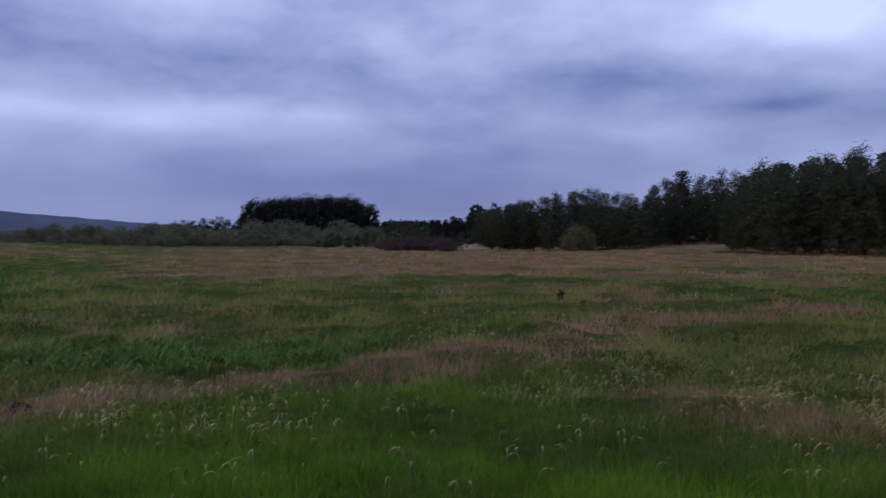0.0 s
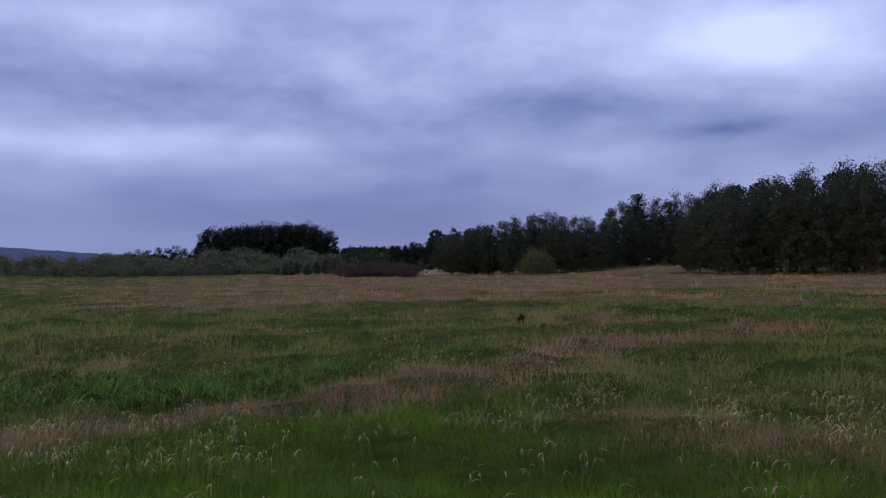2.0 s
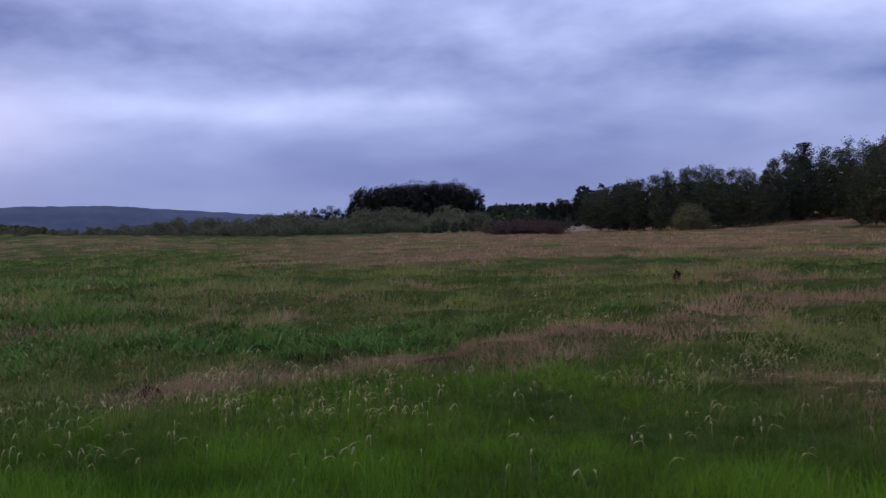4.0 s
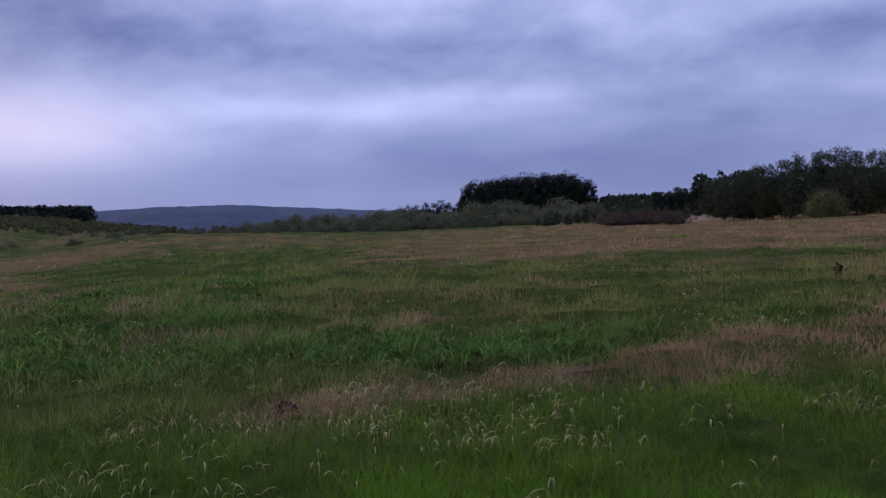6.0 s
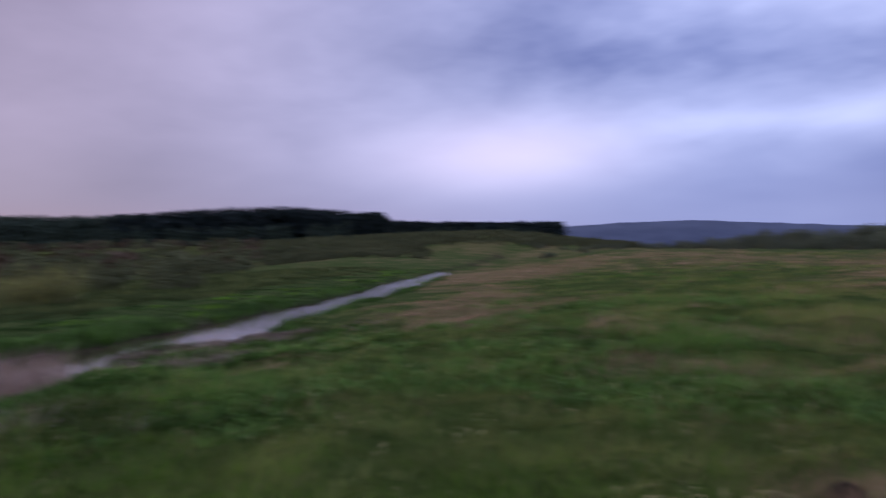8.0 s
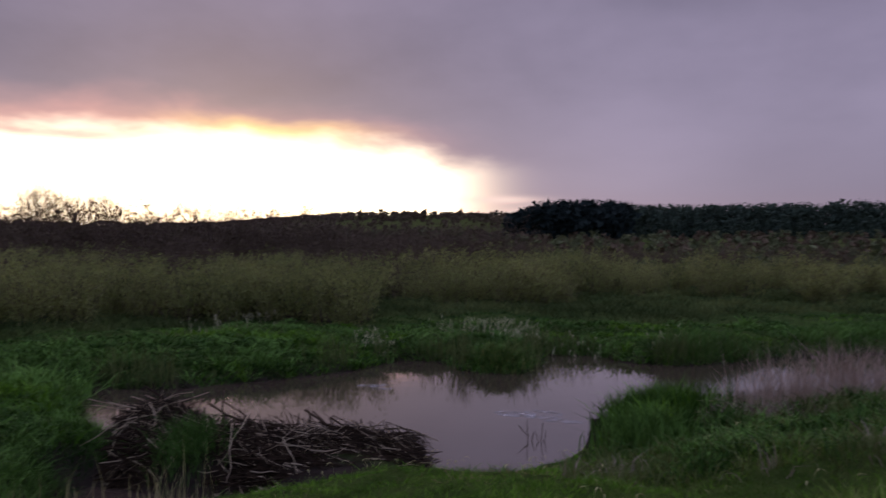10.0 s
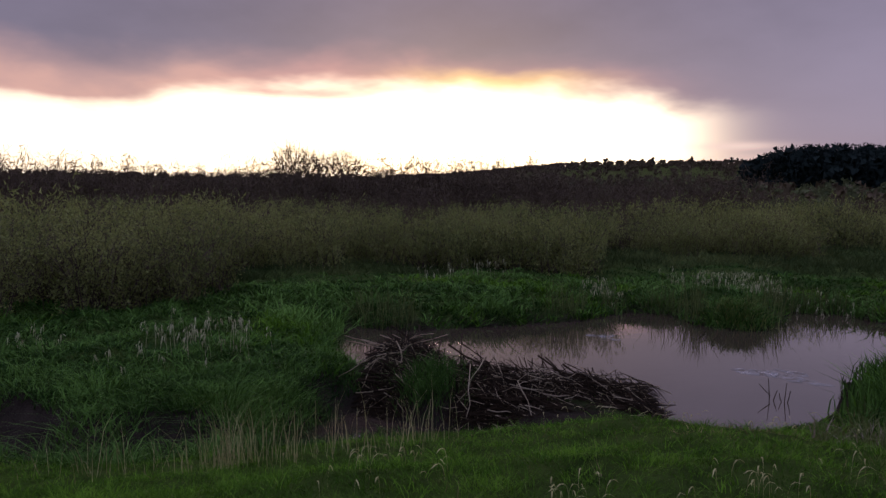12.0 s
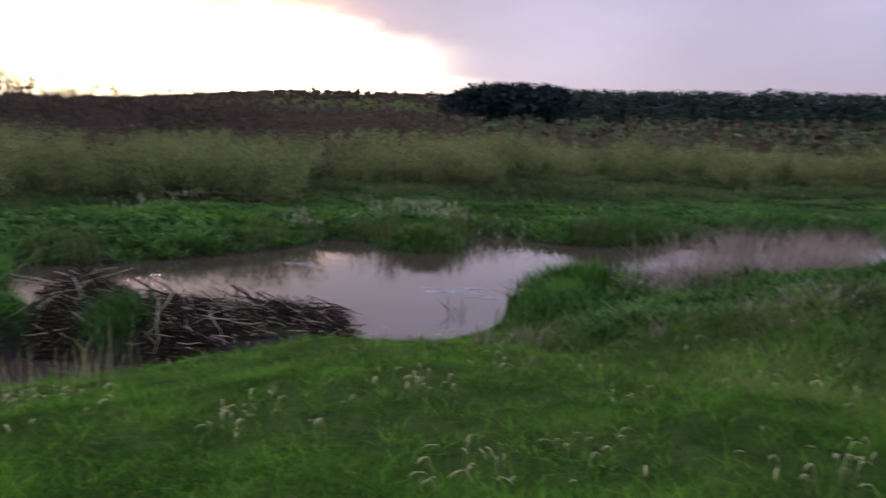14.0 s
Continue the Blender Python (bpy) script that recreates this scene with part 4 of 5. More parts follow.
def stick_mesh(seed, thick, bend, mat, name="stick"):
    """A gnawed stick one metre long, bent, with blunt ends."""
    gen = np.random.default_rng(seed)
    k = np.linspace(0, 1, 5)
    path = np.stack([k - 0.5, bend * np.sin(k * np.pi) + gen.normal(0, 0.012, 5), gen.normal(0, 0.014, 5)], -1)
    v, q = tube(path, thick * (1.0 - 0.45 * k), 5)
    caps = np.array([list(range(5))[::-1], [20 + i for i in range(5)]])
    flat_f = np.concatenate([q.ravel(), caps.ravel()])
    return make_mesh(name, v, flat_f, np.concatenate([np.full(len(q), 4), [5, 5]]), mat, False)


CREST = [(-10.55, -5.75, -0.66), (-10.65, -5.5, -0.46), (-10.9, -5.2, -0.42), (-10.95, -4.85, -0.68), (-10.75, -4.2, -0.66), (-10.9, -3.7, -0.64), (-11.15, -3.1, -0.70), (-11.55, -2.5, -0.76), (-12.1, -2.05, -0.92)]
FOOT = [(-9.8, -5.35, -1.3), (-9.8, -5.0, -1.3), (-9.85, -4.7, -1.3), (-9.95, -4.3, -1.3), (-10.0, -3.7, -1.3), (-10.1, -3.1, -1.3), (-10.3, -2.5, -1.3), (-10.6, -1.9, -1.25), (-11.2, -1.5, -1.12)]
BACK = [(-10.9, -6.5, -1.2), (-11.2, -6.1, -1.2), (-11.5, -5.5, -1.2), (-11.6, -5.0, -1.2), (-11.4, -4.3, -1.2), (-11.5, -3.9, -1.2), (-11.8, -3.4, -1.2), (-12.2, -2.9, -1.2), (-12.6, -2.4, -1.2)]


def along(line, f):
    k = np.linspace(0, 1, len(line))
    return np.array([np.interp(f, k, [p[i] for p in line]) for i in range(3)])


dam = tagged(new("beaver_dam"), "beaver dam of heaped dark and grey sticks holding back a pond", "beaver dam")
gen = np.random.default_rng(11)
NU, NV = 60, 16
core = np.zeros((NU, NV, 3))
for i in range(NU):
    u = i / (NU - 1)
    c, ft, bk = along(CREST, u), along(FOOT, u), along(BACK, u)
    for j in range(NV):
        w = j / (NV - 1)
        if w < 0.62:
            q = w / 0.62
            p = ft + (c - ft) * q
            p[2] += 0.10 * math.sin(q * math.pi)
        else:
            q = (w - 0.62) / 0.38
            p = c + (bk - c) * q
        core[i, j] = p + gen.normal(0, 0.035, 3) - [0, 0, 0.09]
cq = [(i * NV + j, (i + 1) * NV + j, (i + 1) * NV + j + 1, i * NV + j + 1) for i in range(NU - 1) for j in range(NV - 1)]
part("mud_core", make_mesh("mud_core", core.reshape(-1, 3), cq, np.full(len(cq), 4), M_MUD, True), dam, "dark wet mud and rotted twigs")


def on_dam(u, w):
    """A place on the dam's surface: along it, and from its foot (0) over the crest (0.62) to its back (1)."""
    i, j = min(NU - 1, int(u * (NU - 1))), min(NV - 1, int(w * (NV - 1)))
    return core[i, j] + np.array([0, 0, 0.09])


# fine litter of twigs, uncountable
lit = []
for i in range(5200):
    u, w = gen.uniform(0, 1), gen.uniform(0.0, 0.85) if i % 3 else gen.uniform(0.0, 0.3)
    c = on_dam(u, w) + gen.normal(0, 0.05, 3)
    t0 = along(CREST, min(1, u + 0.05)) - along(CREST, max(0, u - 0.05))
    t0 = t0 / np.linalg.norm(t0)
    fall = on_dam(u, 0.1) - on_dam(u, 0.55)
    fall = fall / (np.linalg.norm(fall) + 1e-9)
    ang = gen.normal(0.1, 0.5) if gen.uniform() < 0.72 else gen.normal(1.3, 0.4)
    way = t0 * math.cos(ang) + fall * math.sin(ang) + gen.normal(0, 0.08, 3)
    way /= np.linalg.norm(way)
    ln = gen.uniform(0.15, 0.7)
    r0 = gen.uniform(0.003, 0.009)
    lit.append(tube([c - way * ln / 2, c + gen.normal(0, 0.03, 3), c + way * ln / 2], [r0, r0 * 0.9, r0 * 0.5], 3))
tagged(part("twig_litter", quad_mesh("twig_litter", merge(lit), M_DARKSTICK), dam, "tangle of thin dark twigs"), kind="stuff")
few = []
for i in range(420):
    u, w = gen.uniform(0, 1), gen.uniform(0.0, 0.75)
    c = on_dam(u, w) + gen.normal(0, 0.03, 3) + [0.03, 0, 0.03]
    t0 = along(CREST, min(1, u + 0.05)) - along(CREST, max(0, u - 0.05))
    fall = on_dam(u, 0.1) - on_dam(u, 0.55)
    t0, fall = t0 / np.linalg.norm(t0), fall / (np.linalg.norm(fall) + 1e-9)
    ang = gen.normal(0.1, 0.5) if gen.uniform() < 0.7 else gen.normal(1.2, 0.4)
    way = t0 * math.cos(ang) + fall * math.sin(ang) + gen.normal(0, 0.08, 3)
    way /= np.linalg.norm(way)
    ln, r0 = gen.uniform(0.15, 0.55), gen.uniform(0.003, 0.007)
    few.append(tube([c - way * ln / 2, c + gen.normal(0, 0.02, 3), c + way * ln / 2], [r0, r0 * 0.9, r0 * 0.5], 3))
tagged(part("twig_litter", quad_mesh("twig_litter", merge(few), M_STICK), dam, "scattered thin pale twigs"), kind="stuff")
pale = [stick_mesh(400 + i, 0.0080, float(gen.uniform(-0.05, 0.05)), M_STICK) for i in range(6)]
grey = [stick_mesh(410 + i, 0.0105, float(gen.uniform(-0.05, 0.05)), M_DARKSTICK) for i in range(6)]
for i in range(400):
    u = float(gen.uniform(0, 1)) ** 0.9
    w = float(gen.uniform(0.05, 0.72)) if i % 3 else float(gen.uniform(0.0, 0.3))
    c = on_dam(u, w) + np.array([0.02, 0, float(gen.uniform(0.0, 0.09))])
    t0 = along(CREST, min(1, u + 0.05)) - along(CREST, max(0, u - 0.05))
    fall = on_dam(u, 0.05) - on_dam(u, 0.6)
    t0, fall = t0 / np.linalg.norm(t0), fall / np.linalg.norm(fall)
    ang = gen.normal(0.1, 0.42) if gen.uniform() < 0.78 else gen.normal(1.2, 0.35)
    way = Vector(t0 * math.cos(ang) + fall * math.sin(ang) + gen.normal(0, 0.05, 3))
    ob = part("stick", (pale if gen.uniform() < 0.30 else grey)[i % 6], dam)
    ln = float(gen.uniform(0.35, 1.35)) * (0.6 if u > 0.88 else 1.0)
    ob.matrix_basis = Matrix.Translation(c) @ way.to_track_quat("X", "Z").to_matrix().to_4x4() @ Matrix.Diagonal((ln, *(2 * [float(gen.uniform(0.7, 1.5))]), 1))
# a few long pale sticks lying down the face
for (x0, y0, z0), (x1, y1, z1), g in (((-10.5, -4.0, -0.52), (-9.8, -3.55, -1.02), 1.1), ((-10.4, -3.2, -0.6), (-10.25, -2.85, -1.1), 1.0), ((-10.6, -4.45, -0.55), (-10.3, -4.3, -0.8), 0.9),
                                      ((-10.4, -6.2, -0.42), (-10.3, -5.3, -0.42), 0.8), ((-10.35, -6.2, -0.34), (-10.4, -5.4, -0.40), 0.8), ((-9.9, -5.9, -0.85), (-10.45, -5.4, -0.42), 0.9),
                                      ((-10.9, -2.7, -0.92), (-10.8, -2.1, -0.88), 0.9), ((-11.2, -2.45, -0.88), (-11.0, -2.05, -0.92), 0.9), ((-10.5, -3.5, -0.74), (-10.9, -2.6, -0.80), 0.9)):
    a, b = Vector((x0, y0, z0)), Vector((x1, y1, z1))
    ob = part("stick", pale[int(gen.integers(6))], dam, "long pale peeled stick")
    ob.matrix_basis = Matrix.Translation((a + b) / 2) @ (b - a).to_track_quat("X", "Z").to_matrix().to_4x4() @ Matrix.Diagonal(((b - a).length, g, g, 1))

# floating foam and a stick in the pond


def foam(cx, cy, lx, ly, turn, seed):
    gen = np.random.default_rng(seed)
    k = 26
    an = np.arange(k) / k * 2 * np.pi
    r = 1 + 0.35 * np.sin(3 * an + seed) * gen.uniform(0.3, 1, k) + gen.normal(0, 0.10, k)
    co, si = math.cos(turn), math.sin(turn)
    px, py = np.cos(an) * r * lx, np.sin(an) * r * ly
    ring_xy = np.stack([cx + px * co - py * si, cy + px * si + py * co], -1)
    v = np.concatenate([np.column_stack([ring_xy, np.full(k, POND_Z + 0.001)]), np.column_stack([(ring_xy - [cx, cy]) * 0.85 + [cx, cy], np.full(k, POND_Z + 0.012)]), [[cx, cy, POND_Z + 0.016]]])
    f = [x for i in range(k) for x in (i, (i + 1) % k, k + (i + 1) % k, k + i)] + [x for i in range(k) for x in (k + i, k + (i + 1) % k, 2 * k)]
    tagged(new("foam_patch", make_mesh("foam_patch", v, f, [4] * k + [3] * k, M_FOAM, True)), "thin drifting patch of pale foam on the pond", "foam", "foam on the pond")


for args in ((-14.72, -1.5, 0.16, 0.10, 1.9, 1), (-14.66, -1.22, 0.24, 0.11, 1.7, 2), (-14.62, -0.85, 0.26, 0.12, 1.5, 3), (-15.0, -0.82, 0.20, 0.07, 1.2, 4), (-14.42, -0.4, 0.22, 0.05, 1.7, 5),
             (-14.8, -1.1, 0.14, 0.06, 0.6, 9), (-16.3, -4.7, 0.22, 0.10, 2.2, 6), (-16.0, -4.4, 0.12, 0.05, 2.0, 7)):
    foam(*args[:2], args[2] * 1.5, args[3] * 1.5, *args[4:])

weed = tagged(new("reed_stems"), "broken dark reed stems standing in the pond", "reeds")
for a, b in (((0, 0, -0.3), (0.01, -0.02, 0.40)), ((0, 0.02, 0.08), (0, -0.19, 0.28)), ((0.02, 0.26, -0.3), (0, 0.30, 0.36)), ((0.02, 0.26, -0.05), (0, 0.17, 0.16)), ((0, 0.05, -0.1), (0, 0.14, 0.20)), ((0.02, 0.30, -0.1), (0, 0.37, 0.22))):
    part("stem", quad_mesh("stem", tube([a, (np.array(a) + b) / 2 + gen.normal(0, 0.015, 3), b], [0.010, 0.009, 0.005], 5), M_DARKSTICK), weed)
weed.matrix_basis = pose(-13.0, -0.72, POND_Z) @ Matrix.Scale(0.74, 4)

# dark dead weed and mole hills on the meadow


def dead_weed(x, y, h):
    gen = np.random.default_rng(int(abs(x * 31 + y * 17)) + 5)
    ob = tagged(new("dead_weed"), "dark dead stalky weed standing in the meadow", "weed", "dead weeds")
    z = float(height(np.array([x]), np.array([y]))[0])
    for i in range(5):
        top = np.array([gen.normal(0, 0.12 * h), gen.normal(0, 0.12 * h), h * gen.uniform(0.6, 1.0)])
        part("stem", quad_mesh("stem", tube([(0, 0, -0.03), top * 0.5 + gen.normal(0, 0.03, 3), top], [0.02, 0.016, 0.008], 4), M_DARKSTICK), ob)
    pts = gen.normal(0, 1, (110, 3)) * [0.13 * h, 0.13 * h, 0.25 * h] + [0, 0, 0.55 * h]
    pts[:, 2] = np.maximum(pts[:, 2], 0.03)
    tagged(part("seed_spray", quad_mesh("seed_spray", leaf_quads(pts, 0.12, 0.05, gen, 0.5), M_DARKSTICK), ob), kind="stuff")
    ob.matrix_basis = pose(x, y, z)


for x, y, h in ((3.12, 20.5, 0.32),):
    dead_weed(x, y, h)


def mole_hill(x, y, r, h):
    gen = np.random.default_rng(int(abs(x * 13 + y * 7)) + 3)
    n, m = 14, 5
    v = [[0, 0, h]]
    for k in range(1, m + 1):
        for i in range(n):
            a = i / n * 2 * math.pi
            rr = r * k / m * gen.uniform(0.85, 1.15)
            v.append([rr * math.cos(a), rr * math.sin(a), h * math.cos(k / m * math.pi / 2) ** 1.3 + gen.normal(0, 0.012) - 0.03 * (k == m)])
    f, s = [], []
    for i in range(n):
        f += [0, 1 + i, 1 + (i + 1) % n]
        s.append(3)
    for k in range(m - 1):
        for i in range(n):
            f += [1 + k * n + i, 1 + (k + 1) * n + i, 1 + (k + 1) * n + (i + 1) % n, 1 + k * n + (i + 1) % n]
            s.append(4)
    ob = tagged(new("mole_hill", make_mesh("mole_hill", np.array(v), f, s, M_MUD, True)), "small dark heap of fresh earth in the grass", "mole hill", "mole hills")
    ob.matrix_basis = pose(x, y, float(height(np.array([x]), np.array([y]))[0]) + 0.02)


for x, y, r, h in ((-4.05, 7.35, 0.13, 0.06),):
    mole_hill(x, y, r, h)

# ---- grass and reeds ----


def blades(name, label, x, y, tall, wide, mat, lean=0.35, lift=0.0, outward=None, tone=None, simple=False):
    """Grass: one narrow bent blade at each place."""
    k = len(x)
    z = height(x, y) - 0.02 + lift
    a = rng.uniform(0, 2 * np.pi, k)
    side = np.stack([np.cos(a), np.sin(a), np.zeros(k)], -1)
    drift = np.stack([rng.normal(0.25, 1, k), rng.normal(0.1, 1, k), np.zeros(k)], -1) * (lean * tall * rng.uniform(0.3, 1.2, k))[:, None]
    if outward is not None:
        drift[:, :2] = drift[:, :2] * 0.55 + outward * (lean * tall * rng.uniform(0.3, 1.3, k))[:, None]
    foot = np.stack([x, y, z], -1)
    mid = foot + drift * 0.35 + np.stack([np.zeros(k), np.zeros(k), tall * 0.6], -1)
    tip = foot + drift + np.stack([np.zeros(k), np.zeros(k), tall * (1 - 0.35 * lean * rng.uniform(0, 1, k))], -1)
    w = side * (wide * 0.5)[:, None]
    if simple:
        v, f, sizes, per = np.stack([foot - w, foot + w, tip], 1).reshape(-1, 3), np.arange(3 * k), np.full(k, 3), 3
    else:
        b = np.arange(k)[:, None] * 5
        v = np.stack([foot - w, foot + w, mid + w * 0.8, mid - w * 0.8, tip], 1).reshape(-1, 3)
        f, sizes, per = np.concatenate([b, b + 1, b + 2, b + 3, b + 3, b + 2, b + 4], 1), np.tile([4, 3], k), 5
    me = make_mesh(name, v, f, sizes, mat)
    tone = rng.uniform(0, 1, k) if tone is None else tone
    me.attributes.new("tone", "FLOAT", "POINT").data.foreach_set("value", np.repeat(tone, per).astype(np.float32))
    return tagged(new(name, me), label, "grass", kind="stuff")


def seed_stems(name, label, x, y, tall, wide, mat, droop=0.45):
    """Flowering stems: a thin stalk that arches over into a soft pale head."""
    k = len(x)
    z = height(x, y) - 0.02
    a = rng.uniform(0, 2 * np.pi, k)
    way = np.stack([np.cos(a), np.sin(a), np.zeros(k)], -1)
    side = np.stack([-np.sin(a + 0.7), np.cos(a + 0.7), np.zeros(k)], -1)
    foot = np.stack([x, y, z], -1)
    prof = [(0.0, 0.0, 0.08), (0.06, 0.60, 0.10), (0.14, 0.87, 0.3), (0.26, 1.0, 0.9), (0.44, 0.98, 1.0), (0.60, 0.85, 0.15)]
    bow = droop * rng.uniform(0.4, 1.2, k)
    lines = []
    for out, up, w in prof:
        p = foot + way * (out * bow * tall)[:, None] + np.stack([np.zeros(k), np.zeros(k), up * tall], -1)
        ww = side * (wide * 0.5 * w)[:, None]
        lines += [p - ww, p + ww]
    v = np.stack(lines, 1).reshape(-1, 3)
    b = np.arange(k)[:, None] * 12
    f = np.concatenate([np.concatenate([b + 2 * i, b + 2 * i + 1, b + 2 * i + 3, b + 2 * i + 2], 1) for i in range(5)], 1)
    ob = new(name, make_mesh(name, v, f, np.full(5 * k, 4), mat))
    return tagged(ob, label, "grass", kind="stuff")


def reed_plumes(name, label, x, y, tall, mat, strands=4):
    """Dead reed heads: a thin stalk with a loose bunch of hanging strands at its top."""
    k = len(x)
    foot = np.stack([x, y, height(x, y) - 0.02], -1)
    a = rng.normal(0.6, 0.9, k)
    way = np.stack([np.cos(a), np.sin(a), np.zeros(k)], -1)
    top = foot + way * (0.16 * tall * rng.uniform(0.2, 1.2, k))[:, None]
    top[:, 2] += tall
    flat = np.stack([-np.sin(a), np.cos(a), np.zeros(k)], -1) * 0.0035
    v, f, sizes = [np.stack([foot - flat, foot + flat, top + flat * 0.6, top - flat * 0.6], 1).reshape(-1, 3)], [np.arange(4 * k)], [np.full(k, 4)]
    base = 4 * k
    for i in range(strands):
        start = top - (top - foot) * rng.uniform(0.0, 0.22, k)[:, None]
        b = a + rng.normal(0, 0.55, k)
        out = np.stack([np.cos(b), np.sin(b), np.zeros(k)], -1)
        reach, drop = rng.uniform(0.015, 0.065, k), rng.uniform(0.05, 0.14, k)
        mid = start + out * reach[:, None] + np.stack([np.zeros(k), np.zeros(k), rng.uniform(-0.02, 0.02, k)], -1)
        tip = start + out * (reach * 1.5)[:, None] - np.stack([np.zeros(k), np.zeros(k), drop], -1)
        c = rng.uniform(0, 2 * np.pi, k)
        w = np.stack([np.cos(c), np.sin(c), np.zeros(k)], -1) * rng.uniform(0.005, 0.011, k)[:, None]
        v.append(np.stack([start - w * 0.3, start + w * 0.3, mid + w, mid - w, tip], 1).reshape(-1, 3))
        o = base + np.arange(k)[:, None] * 5
        f.append(np.concatenate([o, o + 1, o + 2, o + 3, o + 3, o + 2, o + 4], 1).ravel())
        sizes.append(np.tile([4, 3], k))
        base += 5 * k
    return tagged(new(name, make_mesh(name, np.concatenate(v), np.concatenate(f), np.concatenate(sizes), mat)), label, "grass", kind="stuff")


def stand(cx, cy, r, count, gen):
    return cx + gen.normal(0, r * 0.6, count), cy + gen.normal(0, r * 0.6, count)


# turf in tussocks, thinning with distance
NEAR_T, FAR_T, PER = 25000, 50000, 12
TUFTS = NEAR_T + FAR_T
K = TUFTS * PER
ta = np.repeat(rng.uniform(-62, 163, TUFTS), PER)
td = np.repeat(np.exp(np.concatenate([rng.uniform(np.log(2.8), np.log(9.0), NEAR_T), rng.uniform(np.log(9.0), np.log(120.0), FAR_T)])), PER)
close = np.arange(K) < NEAR_T * PER
tx, ty = from_polar(ta, td)
# the turf grows in cushions with hollows between them
cushion = np.where(td < 13, fbm(tx, ty, 0.62, 96, 2), fbm(tx, ty, 1.5, 97, 2)) + 0.35 * fbm(tx, ty, 2.6, 98, 2)
even = (td < 13) * ease(ta, 62, 45)
# tone follows the cushions: lit tops and shaded hollows put into the colour
tuft_tone = np.clip(0.42 + 0.12 * even + np.where(td < 12, 0.95 - 0.3 * even, np.where(ta < 60, 0.85, 1.2)) * cushion + 0.22 * np.repeat(rng.uniform(-1, 1, TUFTS), PER), 0, 1)
tuft_size = np.repeat(rng.uniform(0.6, 1.2, TUFTS), PER) * np.where(td < 11, np.clip(0.95 + (0.6 - 0.25 * even) * cushion, 0.45 + 0.25 * even, 1.5), np.clip(0.9 + 1.5 * cushion, 0.25, 2.2))
thin = np.repeat(rng.uniform(-1.4, -0.5, TUFTS), PER) - 0.6 * even
fan = rng.normal(0, 1, (K, 2))
spread = 0.062 * np.clip(td / 5.0, 0.8, 5)
# each tuft is a low dome
dome = 1.25 * np.exp(-0.28 * (fan ** 2).sum(1))
tx, ty = tx + fan[:, 0] * spread, ty + fan[:, 1] * spread
near_eye = np.hypot(tx + 1, ty - 1)
water_d = np.minimum(shore(tx, ty, UPPER), shore(tx, ty, LOWER))
on_west = inside(tx, ty, WESTERN)
dam_d = np.minimum(line_distance(tx, ty, [(p[0], p[1]) for p in CREST]), line_distance(tx, ty, [(p[0], p[1]) for p in FOOT]))
keep = (water_d > 0.02) & (dam_d > 0.55) & ~((ta > 98) & (td > 46)) & (cushion > thin)
dry_v, sed_v = dryness(tx, ty), sedginess(tx, ty)
pick = np.repeat(rng.uniform(0, 1, TUFTS), PER)
hscale = (0.95 + 0.45 * fbm(tx, ty, 3.0, 52, 2)) * tuft_size * dome
hscale = hscale * np.where(on_west, 1.0, np.interp(near_eye, [12, 16, 26], [0.6, 0.45, 0.15]) + np.interp(near_eye, [12, 16, 26], [0.4, 0.55, 0.85]) * ease(water_d, 0.6, 3.5 + 0.08 * near_eye))
hscale = hscale * np.where(ta < 38, np.interp(near_eye, [5, 10, 30, 60], [1.0, 0.8, 0.75, 0.7]), np.interp(near_eye, [5, 12, 30], [1.0, 0.75, 0.6]))
# upright on the meadow, lower and trodden over towards the pond
lean_v = 0.55 + 0.55 * ease(ta, 55, 85)
hscale = hscale * (1 - 0.46 * ease(ta, 60, 90))
# towards the pond the painted light and shade is stronger and darker overall
tuft_tone = np.clip(tuft_tone + ease(ta, 45, 62) * (0.55 * (tuft_tone - 0.5) - 0.16) - 0.18 * ease(ta, 78, 92) * (td < 13), 0, 1)
width = np.where(close, 0.0044, 0.0068) * np.maximum(near_eye / 5.0, 0.8)
is_sedge = keep & ~on_west & (pick < sed_v * 0.85)
is_dry = keep & ~on_west & ~is_sedge & (0.6 * np.repeat(rng.uniform(0, 1, TUFTS), PER) + 0.4 * rng.uniform(0, 1, K) < ease(dry_v, 0.1, 0.95) * 0.85 + 0.04)
lushness = np.maximum(ease(near_eye + 2.0 * fbm(tx, ty, 3.0, 53), 9.0, 5.0), (0.45 + 0.4 * ease(ta, 84, 96)) * ease(ta, 46, 66) * ease(near_eye + 4.0 * fbm(tx, ty, 3.0, 53), 26.0, 14.0))
is_lush = keep & ~on_west & ~is_sedge & ~is_dry & (0.5 * pick + 0.5 * rng.uniform(0, 1, K) < lushness * 0.8 + 0.14)
is_mead = keep & ~on_west & ~is_sedge & ~is_dry & ~is_lush
